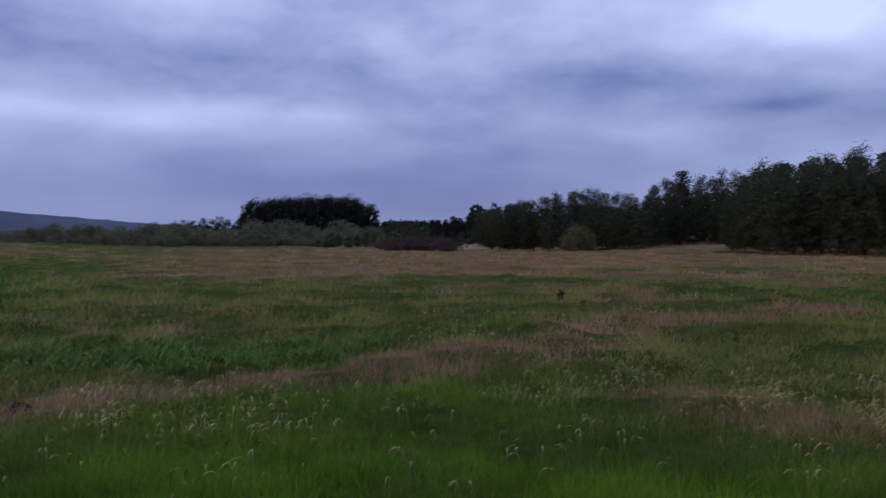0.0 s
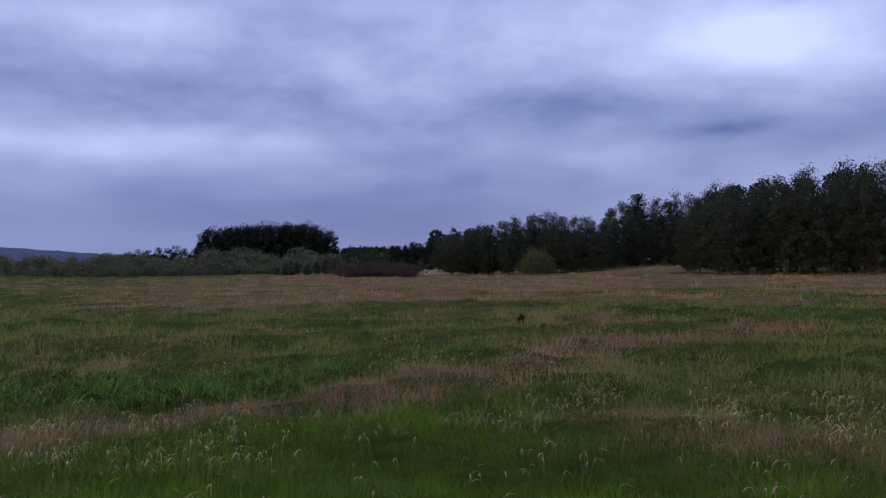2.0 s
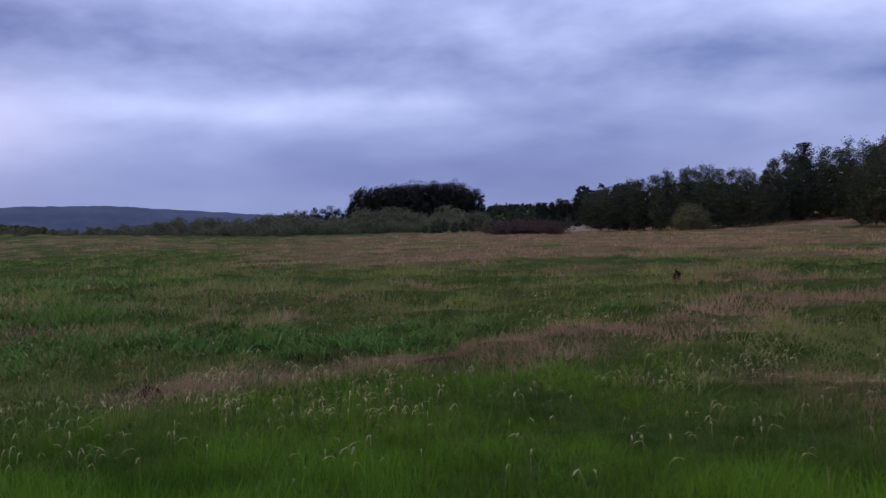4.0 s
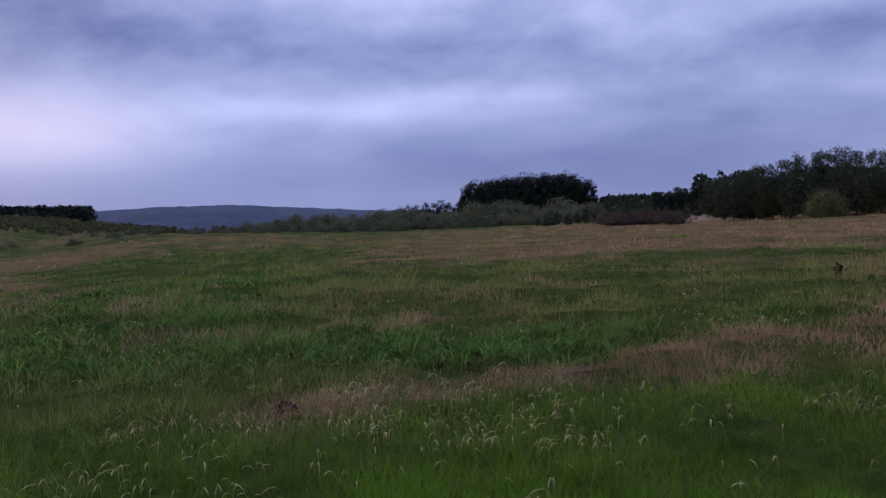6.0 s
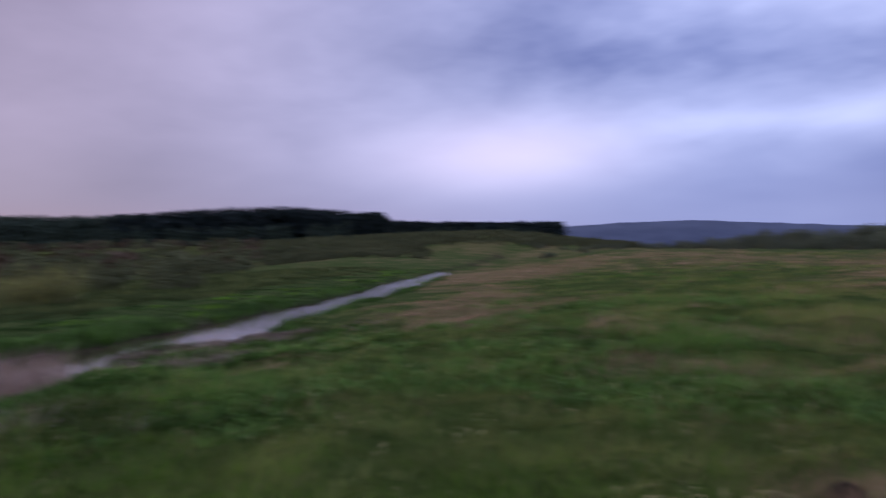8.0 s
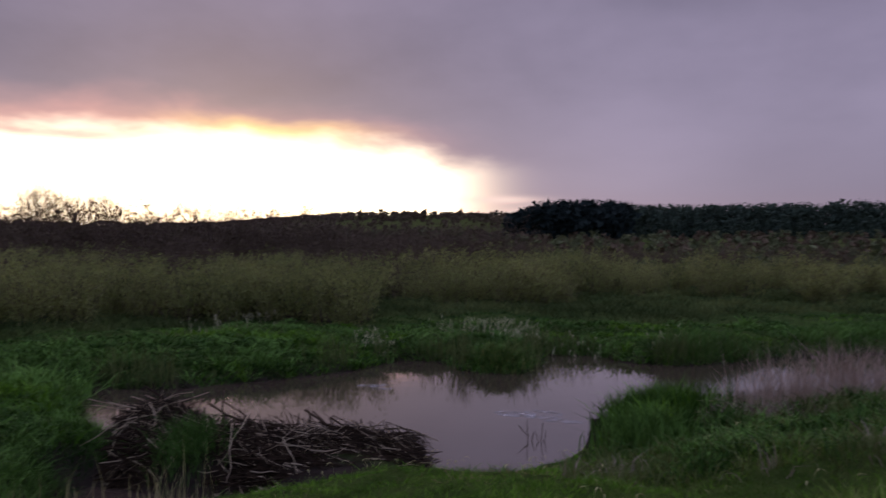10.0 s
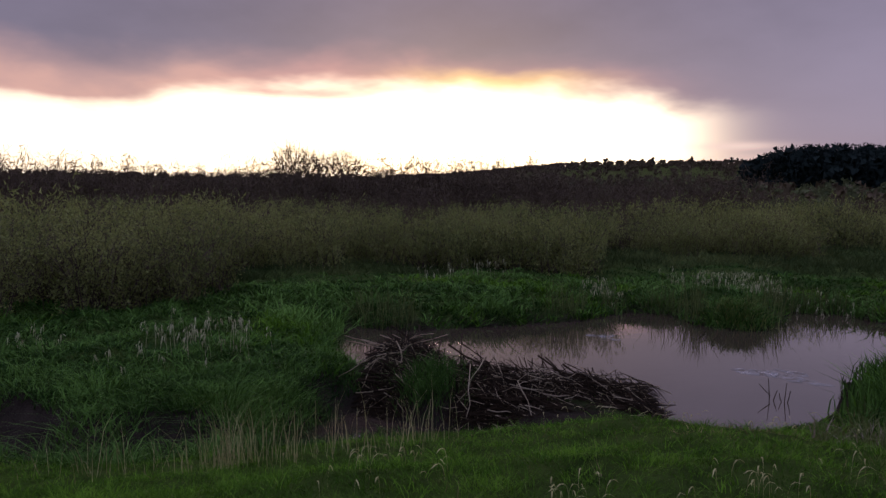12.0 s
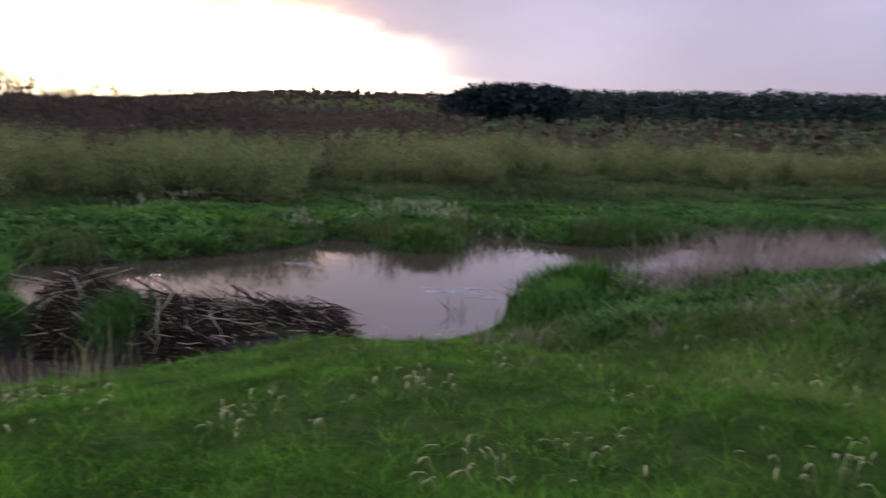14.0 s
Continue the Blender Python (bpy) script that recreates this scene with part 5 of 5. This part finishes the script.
for name, label, mask, hh, mat, lean in (("lush_grass", "short lush green grass", is_lush, 0.20, M_LUSH, lean_v), ("meadow_grass", "rough olive green meadow grass", is_mead, 0.22, M_MEADOW, lean_v),
                                         ("dry_grass", "dead pinkish brown grass", is_dry, 0.22, M_DRY, lean_v), ("sedge", "dark blue-green sedge", is_sedge, 0.26, M_SEDGE, lean_v * 1.4)):
    for part_of, plain in ((mask & (td < 4.4), False), (mask & (td >= 4.4), True)):
        if not part_of.any():
            continue
        jit = rng.uniform(0.6, 1.25, int(part_of.sum()))
        blades(name, label, tx[part_of], ty[part_of], hh * np.clip(hscale[part_of], 0.2, 2.2) * jit, width[part_of] * (1.4 if name == "sedge" else 1.0), mat, lean[part_of],
               outward=fan[part_of], tone=tuft_tone[part_of], simple=plain)
wet = keep & on_west
tuft_tone = np.clip(tuft_tone - 0.24 * wet, 0, 1)
fringe = wet & (water_d < 7.0 + 2.0 * fbm(tx, ty, 4.0, 54))
jit = rng.uniform(0.6, 1.25, int(fringe.sum()))
bright_f = fbm(tx[fringe], ty[fringe], 2.0, 56, 2) + 0.6 * (tuft_tone[fringe] - 0.4) > 0.34
for pick_f, mat, label in ((bright_f, M_LUSH, "tall bright green grass on the far bank"), (~bright_f, M_SEDGE, "tall dark green sedge on the far bank")):
    blades("marsh_grass", label, tx[fringe][pick_f], ty[fringe][pick_f], (0.25 * np.clip(hscale[fringe], 0.4, 1.6) * jit)[pick_f], width[fringe][pick_f], mat, 1.25, outward=fan[fringe][pick_f], tone=tuft_tone[fringe][pick_f])
behind = wet & ~fringe
jit = rng.uniform(0.6, 1.25, int(behind.sum()))
blades("marsh_grass", "rank olive and brown marsh grass among the scrub", tx[behind], ty[behind], 0.6 * np.clip(hscale[behind], 0.5, 1.4) * jit, width[behind] * 1.2, M_MARSH, 0.7, outward=fan[behind], tone=tuft_tone[behind], simple=True)

# the trodden turf under and behind the walker
K3 = 52000
ba, bd = rng.uniform(0, 360, K3), np.sqrt(rng.uniform(0, 110, K3))
bx, by = from_polar(ba, bd)
seen_az = ((ba + 180) % 360) - 180
far_side = ((seen_az < -60) | (seen_az > 161) | (bd < 3.1)) & ~inside(bx, by, WESTERN) & (np.minimum(shore(bx, by, UPPER), shore(bx, by, LOWER)) > 0.1)
bx, by = bx[far_side], by[far_side]
hump = fbm(bx, by, 0.62, 96, 2)
# tone rises with hump, painting high tufts as lit and dips as shaded
blades("lush_grass", "short lush green grass", bx, by, 0.16 * np.clip(0.9 + 0.7 * hump, 0.4, 1.6) * rng.uniform(0.6, 1.2, len(bx)), np.full(len(bx), 0.011), M_LUSH, 0.8, tone=np.clip(0.42 + 0.95 * hump, 0, 1), simple=True)

# extra blades where the far banks stand close to the water
T2, P2 = 7200, 14
ea, ed = np.repeat(rng.uniform(60, 160, T2), P2), np.repeat(rng.uniform(8, 30, T2), P2)
efan = rng.normal(0, 1, (T2 * P2, 2))
etone, esize = np.repeat(rng.uniform(0, 1, T2), P2), np.repeat(rng.uniform(0.4, 1.3, T2), P2)
ex, ey = from_polar(ea, ed)
ex, ey = ex + efan[:, 0] * 0.13, ey + efan[:, 1] * 0.13
ewater = np.minimum(shore(ex, ey, UPPER), shore(ex, ey, LOWER))
ok = (fbm(ex, ey, 0.9, 61, 2) > np.repeat(rng.uniform(-0.8, -0.1, T2), P2)) & (ewater > -0.05) & (ewater < 5.0) & inside(ex, ey, WESTERN) & (line_distance(ex, ey, [(p[0], p[1]) for p in CREST]) > 0.45) & (line_distance(ex, ey, [(p[0], p[1]) for p in FOOT]) > 0.3)
ex, ey, ed, efan, etone, esize = ex[ok], ey[ok], ed[ok], efan[ok], etone[ok], esize[ok]
ehump = fbm(ex, ey, 0.9, 61, 2)
# ehump also sets the tone: light hump tops and shade-dark gaps are painted
etone = np.clip(0.3 * etone + 0.12 + 1.0 * ehump, 0, 1)
eh = np.clip(0.8 + 0.9 * ehump, 0.25, 1.6) * rng.uniform(0.6, 1.2, len(ex)) * 0.19 * esize * (1 + 0.9 * ease(ewater[ok], 1.6, 0.2))
dark = fbm(ex, ey, 2.2, 62, 2) + 0.5 * (etone - 0.5) > -0.28
blades("bank_sedge", "dark sedge along the far bank", ex[dark], ey[dark], eh[dark], 0.0105 * ed[dark] / 6, M_SEDGE, 1.1, outward=efan[dark], tone=etone[dark])
blades("bank_grass", "bright green grass along the far bank", ex[~dark], ey[~dark], eh[~dark], 0.010 * ed[~dark] / 6, M_LUSH, 1.1, outward=efan[~dark], tone=etone[~dark])


def leafy_tufts(name, label, count, per, region, tall, lean=1.2, mat=M_LUSH, wide=0.0105, lit=0.62):
    """Broad-leaved tufts, a share (lit) painted pale as highlights and the rest dark: az and distance range, then a
    test of the place.
    """
    az0, az1, d0, d1, allowed = region
    d = np.repeat(np.exp(rng.uniform(np.log(d0), np.log(d1), count)), per)
    x, y = from_polar(np.repeat(rng.uniform(az0, az1, count), per), d)
    f = rng.normal(0, 1, (count * per, 2))
    x, y = x + f[:, 0] * 0.035 * np.maximum(1, d / 7), y + f[:, 1] * 0.035 * np.maximum(1, d / 7)
    tone = np.repeat(np.where(rng.uniform(0, 1, count) < lit, rng.uniform(0.65, 0.95, count), rng.uniform(0.0, 0.2, count)), per)
    high = np.repeat(rng.uniform(0.55, 1.2, count), per) * rng.uniform(0.6, 1.15, count * per) * tall
    stay_ = allowed(x, y)
    blades(name, label, x[stay_], y[stay_], high[stay_], wide * np.maximum(1, d[stay_] / 7), mat, lean, outward=f[stay_], tone=tone[stay_])


leafy_tufts("leafy_grass", "broad-leaved grass tufts on the near bank", 3400, 12, (62, 163, 3.2, 11.5, lambda x, y: ~inside(x, y, WESTERN) & (np.minimum(shore(x, y, UPPER), shore(x, y, LOWER)) > 0.15)), 0.10, 1.0, M_LUSH, 0.0056, 0.42)
leafy_tufts("leafy_grass", "broad-leaved green plants on the bank beyond the channel", 3000, 12, (84, 160, 9, 22, lambda x, y: inside(x, y, WESTERN) & (np.minimum(shore(x, y, UPPER), shore(x, y, LOWER)) > 0.05)
                                                                                       & (line_distance(x, y, [(p[0], p[1]) for p in FOOT]) > 0.4) & (line_distance(x, y, [(p[0], p[1]) for p in CREST]) > 0.5)), 0.17, 1.2, M_SEDGE, 0.016, 0.42)
leafy_tufts("leafy_sedge", "bluish broad-leaved sedge in a damp dip of the meadow", 2400, 12, (-5, 62, 8, 26, lambda x, y: (sedginess(x, y) > 0.35) & ~inside(x, y, WESTERN) & (shore(x, y, UPPER) > 0.3)), 0.20, 1.1, M_SEDGE, 0.0135, 0.82)
leafy_tufts("leafy_herb", "rough leafy herbs and tussocks on the near bank", 1700, 14, (52, 98, 8.5, 24, lambda x, y: ~inside(x, y, WESTERN) & (shore(x, y, UPPER) > 1.3) & (shore(x, y, UPPER) < 7.0) & (y > 1.4) & (fbm(x, y, 1.1, 87, 2) > -0.05)), 0.21, 1.0, M_SEDGE, 0.014, 0.5)
leafy_tufts("leafy_grass", "leafy green tussocks in the meadow", 3600, 12, (-46, 62, 6.5, 40, lambda x, y: ~inside(x, y, WESTERN) & (shore(x, y, UPPER) > 0.5) & (fbm(x, y, 1.3, 89, 2) > 0.10) & (dryness(x, y) < 0.42)), 0.17, 0.9, M_MEADOW, 0.0085)
gen = np.random.default_rng(77)
# thin reeds along the far shore
ra_, rd_ = rng.uniform(0, 1, 2600), rng.uniform(-0.1, 0.55, 2600)
shore_pts = np.array(FAR_SHORE[1:16])
leg = ra_ * (len(shore_pts) - 1.001)
at = leg.astype(int)
step_v = shore_pts[at + 1] - shore_pts[at]
out_v = np.stack([-step_v[:, 1], step_v[:, 0]], -1) / np.linalg.norm(step_v, axis=1)[:, None]
spot_v = shore_pts[at] + step_v * (leg - at)[:, None] + out_v * rd_[:, None]
grow_v = fbm(spot_v[:, 0], spot_v[:, 1], 0.8, 91, 2) > 0.02
blades("shore_reeds", "thin upright reeds and sedge along the far shore", spot_v[grow_v, 0], spot_v[grow_v, 1], rng.uniform(0.35, 0.95, int(grow_v.sum())), np.full(int(grow_v.sum()), 0.013), M_MARSH, 0.35)
# sedge clump on the near shore
cx, cy = [], []
for px, py, r, c in ((-12.75, 0.8, 0.34, 1300), (-13.7, 0.9, 0.42, 1500), (-14.4, 0.8, 0.5, 1000), (-12.1, 1.1, 0.4, 800), (-15.5, 1.2, 0.6, 900)):
    a, b = stand(px, py, r, c, gen)
    cx.append(a)
    cy.append(b)
cx, cy = np.concatenate(cx), np.concatenate(cy)
# lit_side: noise patches given the paler grass colour as if lit
lit_side = fbm(cx, cy, 0.5, 71, 2) + rng.normal(0, 0.25, len(cx)) > 0.45
for mask, mat in ((lit_side, M_LUSH), (~lit_side, M_SEDGE)):
    blades("sedge_clump", "tall fresh green sedge on the near shore", cx[mask], cy[mask], rng.uniform(0.15, 0.62, int(mask.sum())), np.full(int(mask.sum()), 0.021), mat, 0.42, tone=np.clip(0.36 + 1.1 * fbm(cx[mask], cy[mask], 0.35, 72, 2), 0, 1))
# islet sedge
a, b = stand(-19.3, -2.9, 0.5, 1500, gen)
for mask, mat in ((np.arange(len(a)) % 3 > 0, M_SEDGE), (np.arange(len(a)) % 3 == 0, M_MEADOW)):
    blades("islet_sedge", "tussock of drooping sedge standing in the pond", a[mask], b[mask], rng.uniform(0.15, 0.45, int(mask.sum())), np.full(int(mask.sum()), 0.020), mat, 1.0)

# grass that has taken root on the dam
a, b = stand(-10.2, -4.4, 0.36, 1100, gen)
blades("dam_grass", "grass tuft growing on the face of the dam", a, b, rng.uniform(0.08, 0.30, len(a)), np.full(len(a), 0.009), M_SEDGE, 0.9, lift=0.16 + 0.12 * rng.uniform(-1, 1, len(a)), tone=rng.uniform(0.0, 0.45, len(a)))

# sedge choking the channel below the dam
T4, P4 = 1900, 14
thick = np.arange(T4) < 420
wx = np.repeat(np.where(thick, rng.uniform(-10.1, -7.6, T4), rng.uniform(-10.4, -4.8, T4)), P4)
wy = np.repeat(np.where(thick, rng.uniform(-6.7, -4.6, T4), rng.uniform(-12.5, -3.6, T4)), P4)
wfan = rng.normal(0, 1, (T4 * P4, 2))
wtone = np.repeat(rng.uniform(0, 1, T4), P4)
wx, wy = wx + wfan[:, 0] * 0.09, wy + wfan[:, 1] * 0.09
wet_d = shore(wx, wy, LOWER)
pools = np.minimum(np.hypot(wx + 5.9, wy + 7.6) - 0.8, np.hypot(wx + 9.3, wy + 4.55) - 0.42)
grown = (wet_d < 0.7) & ((wx > -8.7) | (wy < -4.75)) & (pools > 0) & (line_distance(wx, wy, [(p[0], p[1]) for p in FOOT]) > 0.25)
# mound sets height and tone, so lit tops and dark gaps are coloured in
mound = fbm(wx, wy, 0.8, 63, 2)
blades("channel_sedge", "dark rank sedge choking the channel", wx[grown], wy[grown], rng.uniform(0.12, 0.28, int(grown.sum())) * np.clip(0.85 + 1.1 * mound[grown], 0.35, 1.5), np.full(int(grown.sum()), 0.012), M_SEDGE, 1.15, outward=wfan[grown],
       tone=np.clip(0.45 * wtone[grown] + 0.05 + 1.0 * mound[grown], 0, 1))
# rough tussocks along the near shore
T5, P5 = 3600, 13
nd = np.repeat(rng.uniform(8, 30, T5), P5)
nx, ny = from_polar(np.repeat(rng.uniform(50, 96, T5), P5), nd)
nfan = rng.normal(0, 1, (T5 * P5, 2))
ntone, nsize = np.repeat(rng.uniform(0, 1, T5), P5), np.repeat(rng.uniform(0.4, 1.2, T5), P5)
nx, ny = nx + nfan[:, 0] * 0.12, ny + nfan[:, 1] * 0.12
nshore = shore(nx, ny, UPPER)
okn = (nshore > 0.0) & (nshore < 5.5) & ~inside(nx, ny, WESTERN) & (ny > 0.5)
nx, ny, nd, nfan, ntone, nsize, nshore = nx[okn], ny[okn], nd[okn], nfan[okn], ntone[okn], nsize[okn], nshore[okn]
ntone = np.clip(0.55 * ntone + 0.1 + 0.6 * fbm(nx, ny, 0.8, 83, 2), 0, 1)
nh = 0.85 * nsize * np.interp(nd, [8, 18, 24, 30], [0.28, 0.38, 0.32, 0.22]) * rng.uniform(0.6, 1.2, len(nx)) * (0.8 + 0.6 * fbm(nx, ny, 1.5, 81, 2))
kindn = fbm(nx, ny, 2.5, 82, 2) + 0.7 * (ntone - 0.5) + 0.22 * ease(nshore, 2.4, 0.8) * ease(ny, 1.0, 2.4)
for mask, mat, name, label in ((kindn < -0.20, M_SEDGE, "bank_sedge", "dark sedge tussocks on the near bank"), ((kindn >= -0.20) & (kindn < 0.12), M_MARSH, "bank_grass", "olive grass tussocks on the near bank"),
                               (kindn >= 0.12, M_DEAD, "bank_dry_grass", "dead buff grass tussocks on the near bank")):
    blades(name, label, nx[mask], ny[mask], np.maximum(nh[mask], 0.05), 0.0110 * nd[mask] / 6, mat, 0.8, outward=nfan[mask], tone=ntone[mask])

# dark tussocks that overhang the stream on both sides
T6, P6 = 2600, 12
sides6 = [np.array(FAR_SHORE[13:23]), np.array(NEAR_SHORE[2:9])]
roots = []
for k6, pts6 in enumerate(sides6):
    leg6 = rng.uniform(0, 1, T6 // 2) ** 1.3
    leg6 = (leg6 if k6 == 0 else 1 - leg6) * (len(pts6) - 1.001)
    i6 = leg6.astype(int)
    run6 = pts6[i6 + 1] - pts6[i6]
    off6 = np.stack([-run6[:, 1], run6[:, 0]], -1) / np.linalg.norm(run6, axis=1)[:, None]
    away = rng.uniform(-1.3, 1.3, T6 // 2)
    roots.append(pts6[i6] + run6 * (leg6 - i6)[:, None] + off6 * away[:, None])
bank = np.repeat(np.concatenate(roots), P6, 0)
bfan = rng.normal(0, 1, bank.shape)
btone, bsize = np.repeat(rng.uniform(0, 1, T6), P6), np.repeat(rng.uniform(0.5, 1.2, T6), P6)
bank = bank + bfan * 0.22
bshore = shore(bank[:, 0], bank[:, 1], UPPER)
bmound = fbm(bank[:, 0], bank[:, 1], 2.2, 65, 2)
okb = (bshore > 0.0) & (bshore < 1.8) & (bmound > -0.18)
bdist = np.hypot(bank[:, 0] + 1, bank[:, 1] - 1)
btall = np.clip(0.8 + 1.0 * bmound, 0.3, 1.5) * bsize * rng.uniform(0.6, 1.2, len(bank)) * np.where(inside(bank[:, 0], bank[:, 1], WESTERN), 0.50, 0.34)
# tone from bmound paints tall tussocks light and low ones as in shade
blades("stream_sedge", "dark sedge tussocks overhanging the stream", bank[okb, 0], bank[okb, 1], btall[okb], 0.0062 * bdist[okb] / 5, M_SEDGE, 0.9, outward=bfan[okb], tone=np.clip(0.5 * btone[okb] + 0.6 * bmound[okb], 0, 1), simple=True)

# dead reeds along the near bank of the stream
rx, ry = [], []
for px, py, r, c in ((-14.2, 2.4, 0.4, 170), (-14.8, 3.1, 0.5, 440), (-15.4, 3.9, 0.6, 640), (-16.1, 4.7, 0.6, 640), (-16.9, 5.3, 0.6, 560), (-17.9, 5.7, 0.6, 360), (-19.2, 6.4, 0.6, 120), (-15.0, 7.6, 0.5, 50)):
    a, b = stand(px, py, r, int(c * 0.6), gen)
    rx.append(a)
    ry.append(b)
rx, ry = np.concatenate(rx), np.concatenate(ry)
blades("dead_reeds", "thin pale pinkish dead reed stalks by the stream", rx, ry, rng.uniform(0.45, 1.15, len(rx)), np.full(len(rx), 0.0095), M_REED, 0.4)
# dead stalks on the near bank below the dam
sx_, sy_ = [], []
for px, py, r, c in ((-5.1, -4.0, 0.4, 16), (-5.6, -3.7, 0.3, 20), (-6.0, -3.4, 0.15, 64), (-6.3, -3.1, 0.3, 26), (-6.8, -2.9, 0.4, 28), (-7.2, -2.5, 0.4, 18), (-7.8, -2.6, 0.4, 20)):
    a, b = stand(px, py, r, int(c * 1.5), gen)
    sx_.append(a)
    sy_.append(b)
sx_, sy_ = np.concatenate(sx_), np.concatenate(sy_)
blades("dead_stalks", "thin pale dead reed stalks on the bank below the dam", sx_, sy_, rng.uniform(0.2, 0.85, len(sx_)) * rng.uniform(0.5, 1.0, len(sx_)), np.full(len(sx_), 0.0048), M_STRAW, 0.28)
# pale feathery reed heads on the far banks
hx, hy = [], []
for px, py, r, c in ((-8.0, -7.6, 0.5, 12), (-9.0, -8.4, 0.7, 34), (-9.6, -8.6, 0.6, 56), (-9.2, -7.4, 0.5, 20), (-7.5, -10.2, 0.4, 24), (-19.6, -6.3, 0.45, 70), (-23.6, -5.3, 0.6, 60), (-24.4, -4.3, 0.8, 110),
                     (-22.6, -3.1, 0.5, 100), (-22.3, -1.5, 0.4, 55), (-22.6, 0.4, 0.4, 30), (-20.3, -11.8, 0.6, 30), (-21.5, -11.0, 0.5, 30)):
    a, b = stand(px, py, r * 1.15, int(c * 0.5), gen)
    hx.append(a)
    hy.append(b)
hx, hy = np.concatenate(hx), np.concatenate(hy)
reed_plumes("reed_heads", "pale feathery dead reed heads", hx, hy, rng.uniform(0.18, 0.58, len(hx)), M_PLUME)

# arching pale seed heads in the meadow near the path
px_, py_ = [], []
for qx, qy, r, c in ((-4.5, 6.1, 0.4, 26), (-3.8, 6.5, 0.4, 34), (-3.3, 7.2, 0.3, 34), (-2.9, 6.5, 0.3, 40), (-2.4, 7.1, 0.3, 36), (-2.1, 6.4, 0.3, 40), (-1.5, 6.9, 0.3, 36), (-1.2, 6.3, 0.3, 24), (-0.4, 7.2, 0.5, 20),
                     (0.6, 7.6, 0.5, 20), (1.6, 7.6, 0.4, 36), (2.0, 8.6, 0.4, 40), (2.6, 6.6, 0.35, 50), (3.1, 7.0, 0.4, 50), (3.5, 6.1, 0.3, 60), (4.4, 7.6, 0.5, 60), (4.9, 6.9, 0.4, 30), (1.2, 6.0, 0.5, 20), (0.2, 5.6, 0.6, 14),
                     (-1.4, 5.4, 0.6, 14), (-5.5, 0.0, 0.2, 34), (-6.2, 0.8, 0.3, 30), (-5.6, 0.4, 0.3, 16), (-5.2, 1.4, 0.25, 30), (-5.7, 3.1, 0.3, 30), (-5.5, 1.9, 0.3, 18), (-6.6, 2.4, 0.5, 20), (-7.3, 1.4, 0.6, 20), (-7.2, 3.2, 0.5, 24),
                     (-8.4, 0.4, 0.4, 12), (-5.4, -1.4, 0.5, 16), (-8.8, 3.4, 0.8, 24), (-13.2, 5.2, 0.5, 26), (-15.8, 6.6, 0.6, 30), (-6.2, 5.4, 0.7, 24), (-7.4, 7.2, 0.9, 30)):
    a, b = stand(qx, qy, r, int(c * (1.15 if qx > -5.0 else 0.6)), gen)
    px_.append(a)
    py_.append(b)
loose = rng.uniform(-45, 120, 2600), np.exp(rng.uniform(np.log(4.5), np.log(20.0), 2600))
lx, ly = from_polar(*loose)
stay = (fbm(lx, ly, 1.6, 95, 2) > 0.10) & (np.minimum(shore(lx, ly, UPPER), shore(lx, ly, LOWER)) > 0.3) & ~inside(lx, ly, WESTERN)
px_, py_ = np.concatenate(px_ + [lx[stay]]), np.concatenate(py_ + [ly[stay]])
seed_stems("seed_grass", "pale arching grass seed heads in the meadow", px_, py_, rng.uniform(0.15, 0.26, len(px_)) * np.where(px_ < -4.8, 0.8, 1.0), rng.uniform(0.008, 0.014, len(px_)) * np.maximum(1.0, np.hypot(px_ + 1, py_ - 1) / 7.0), M_STRAW, 1.1)
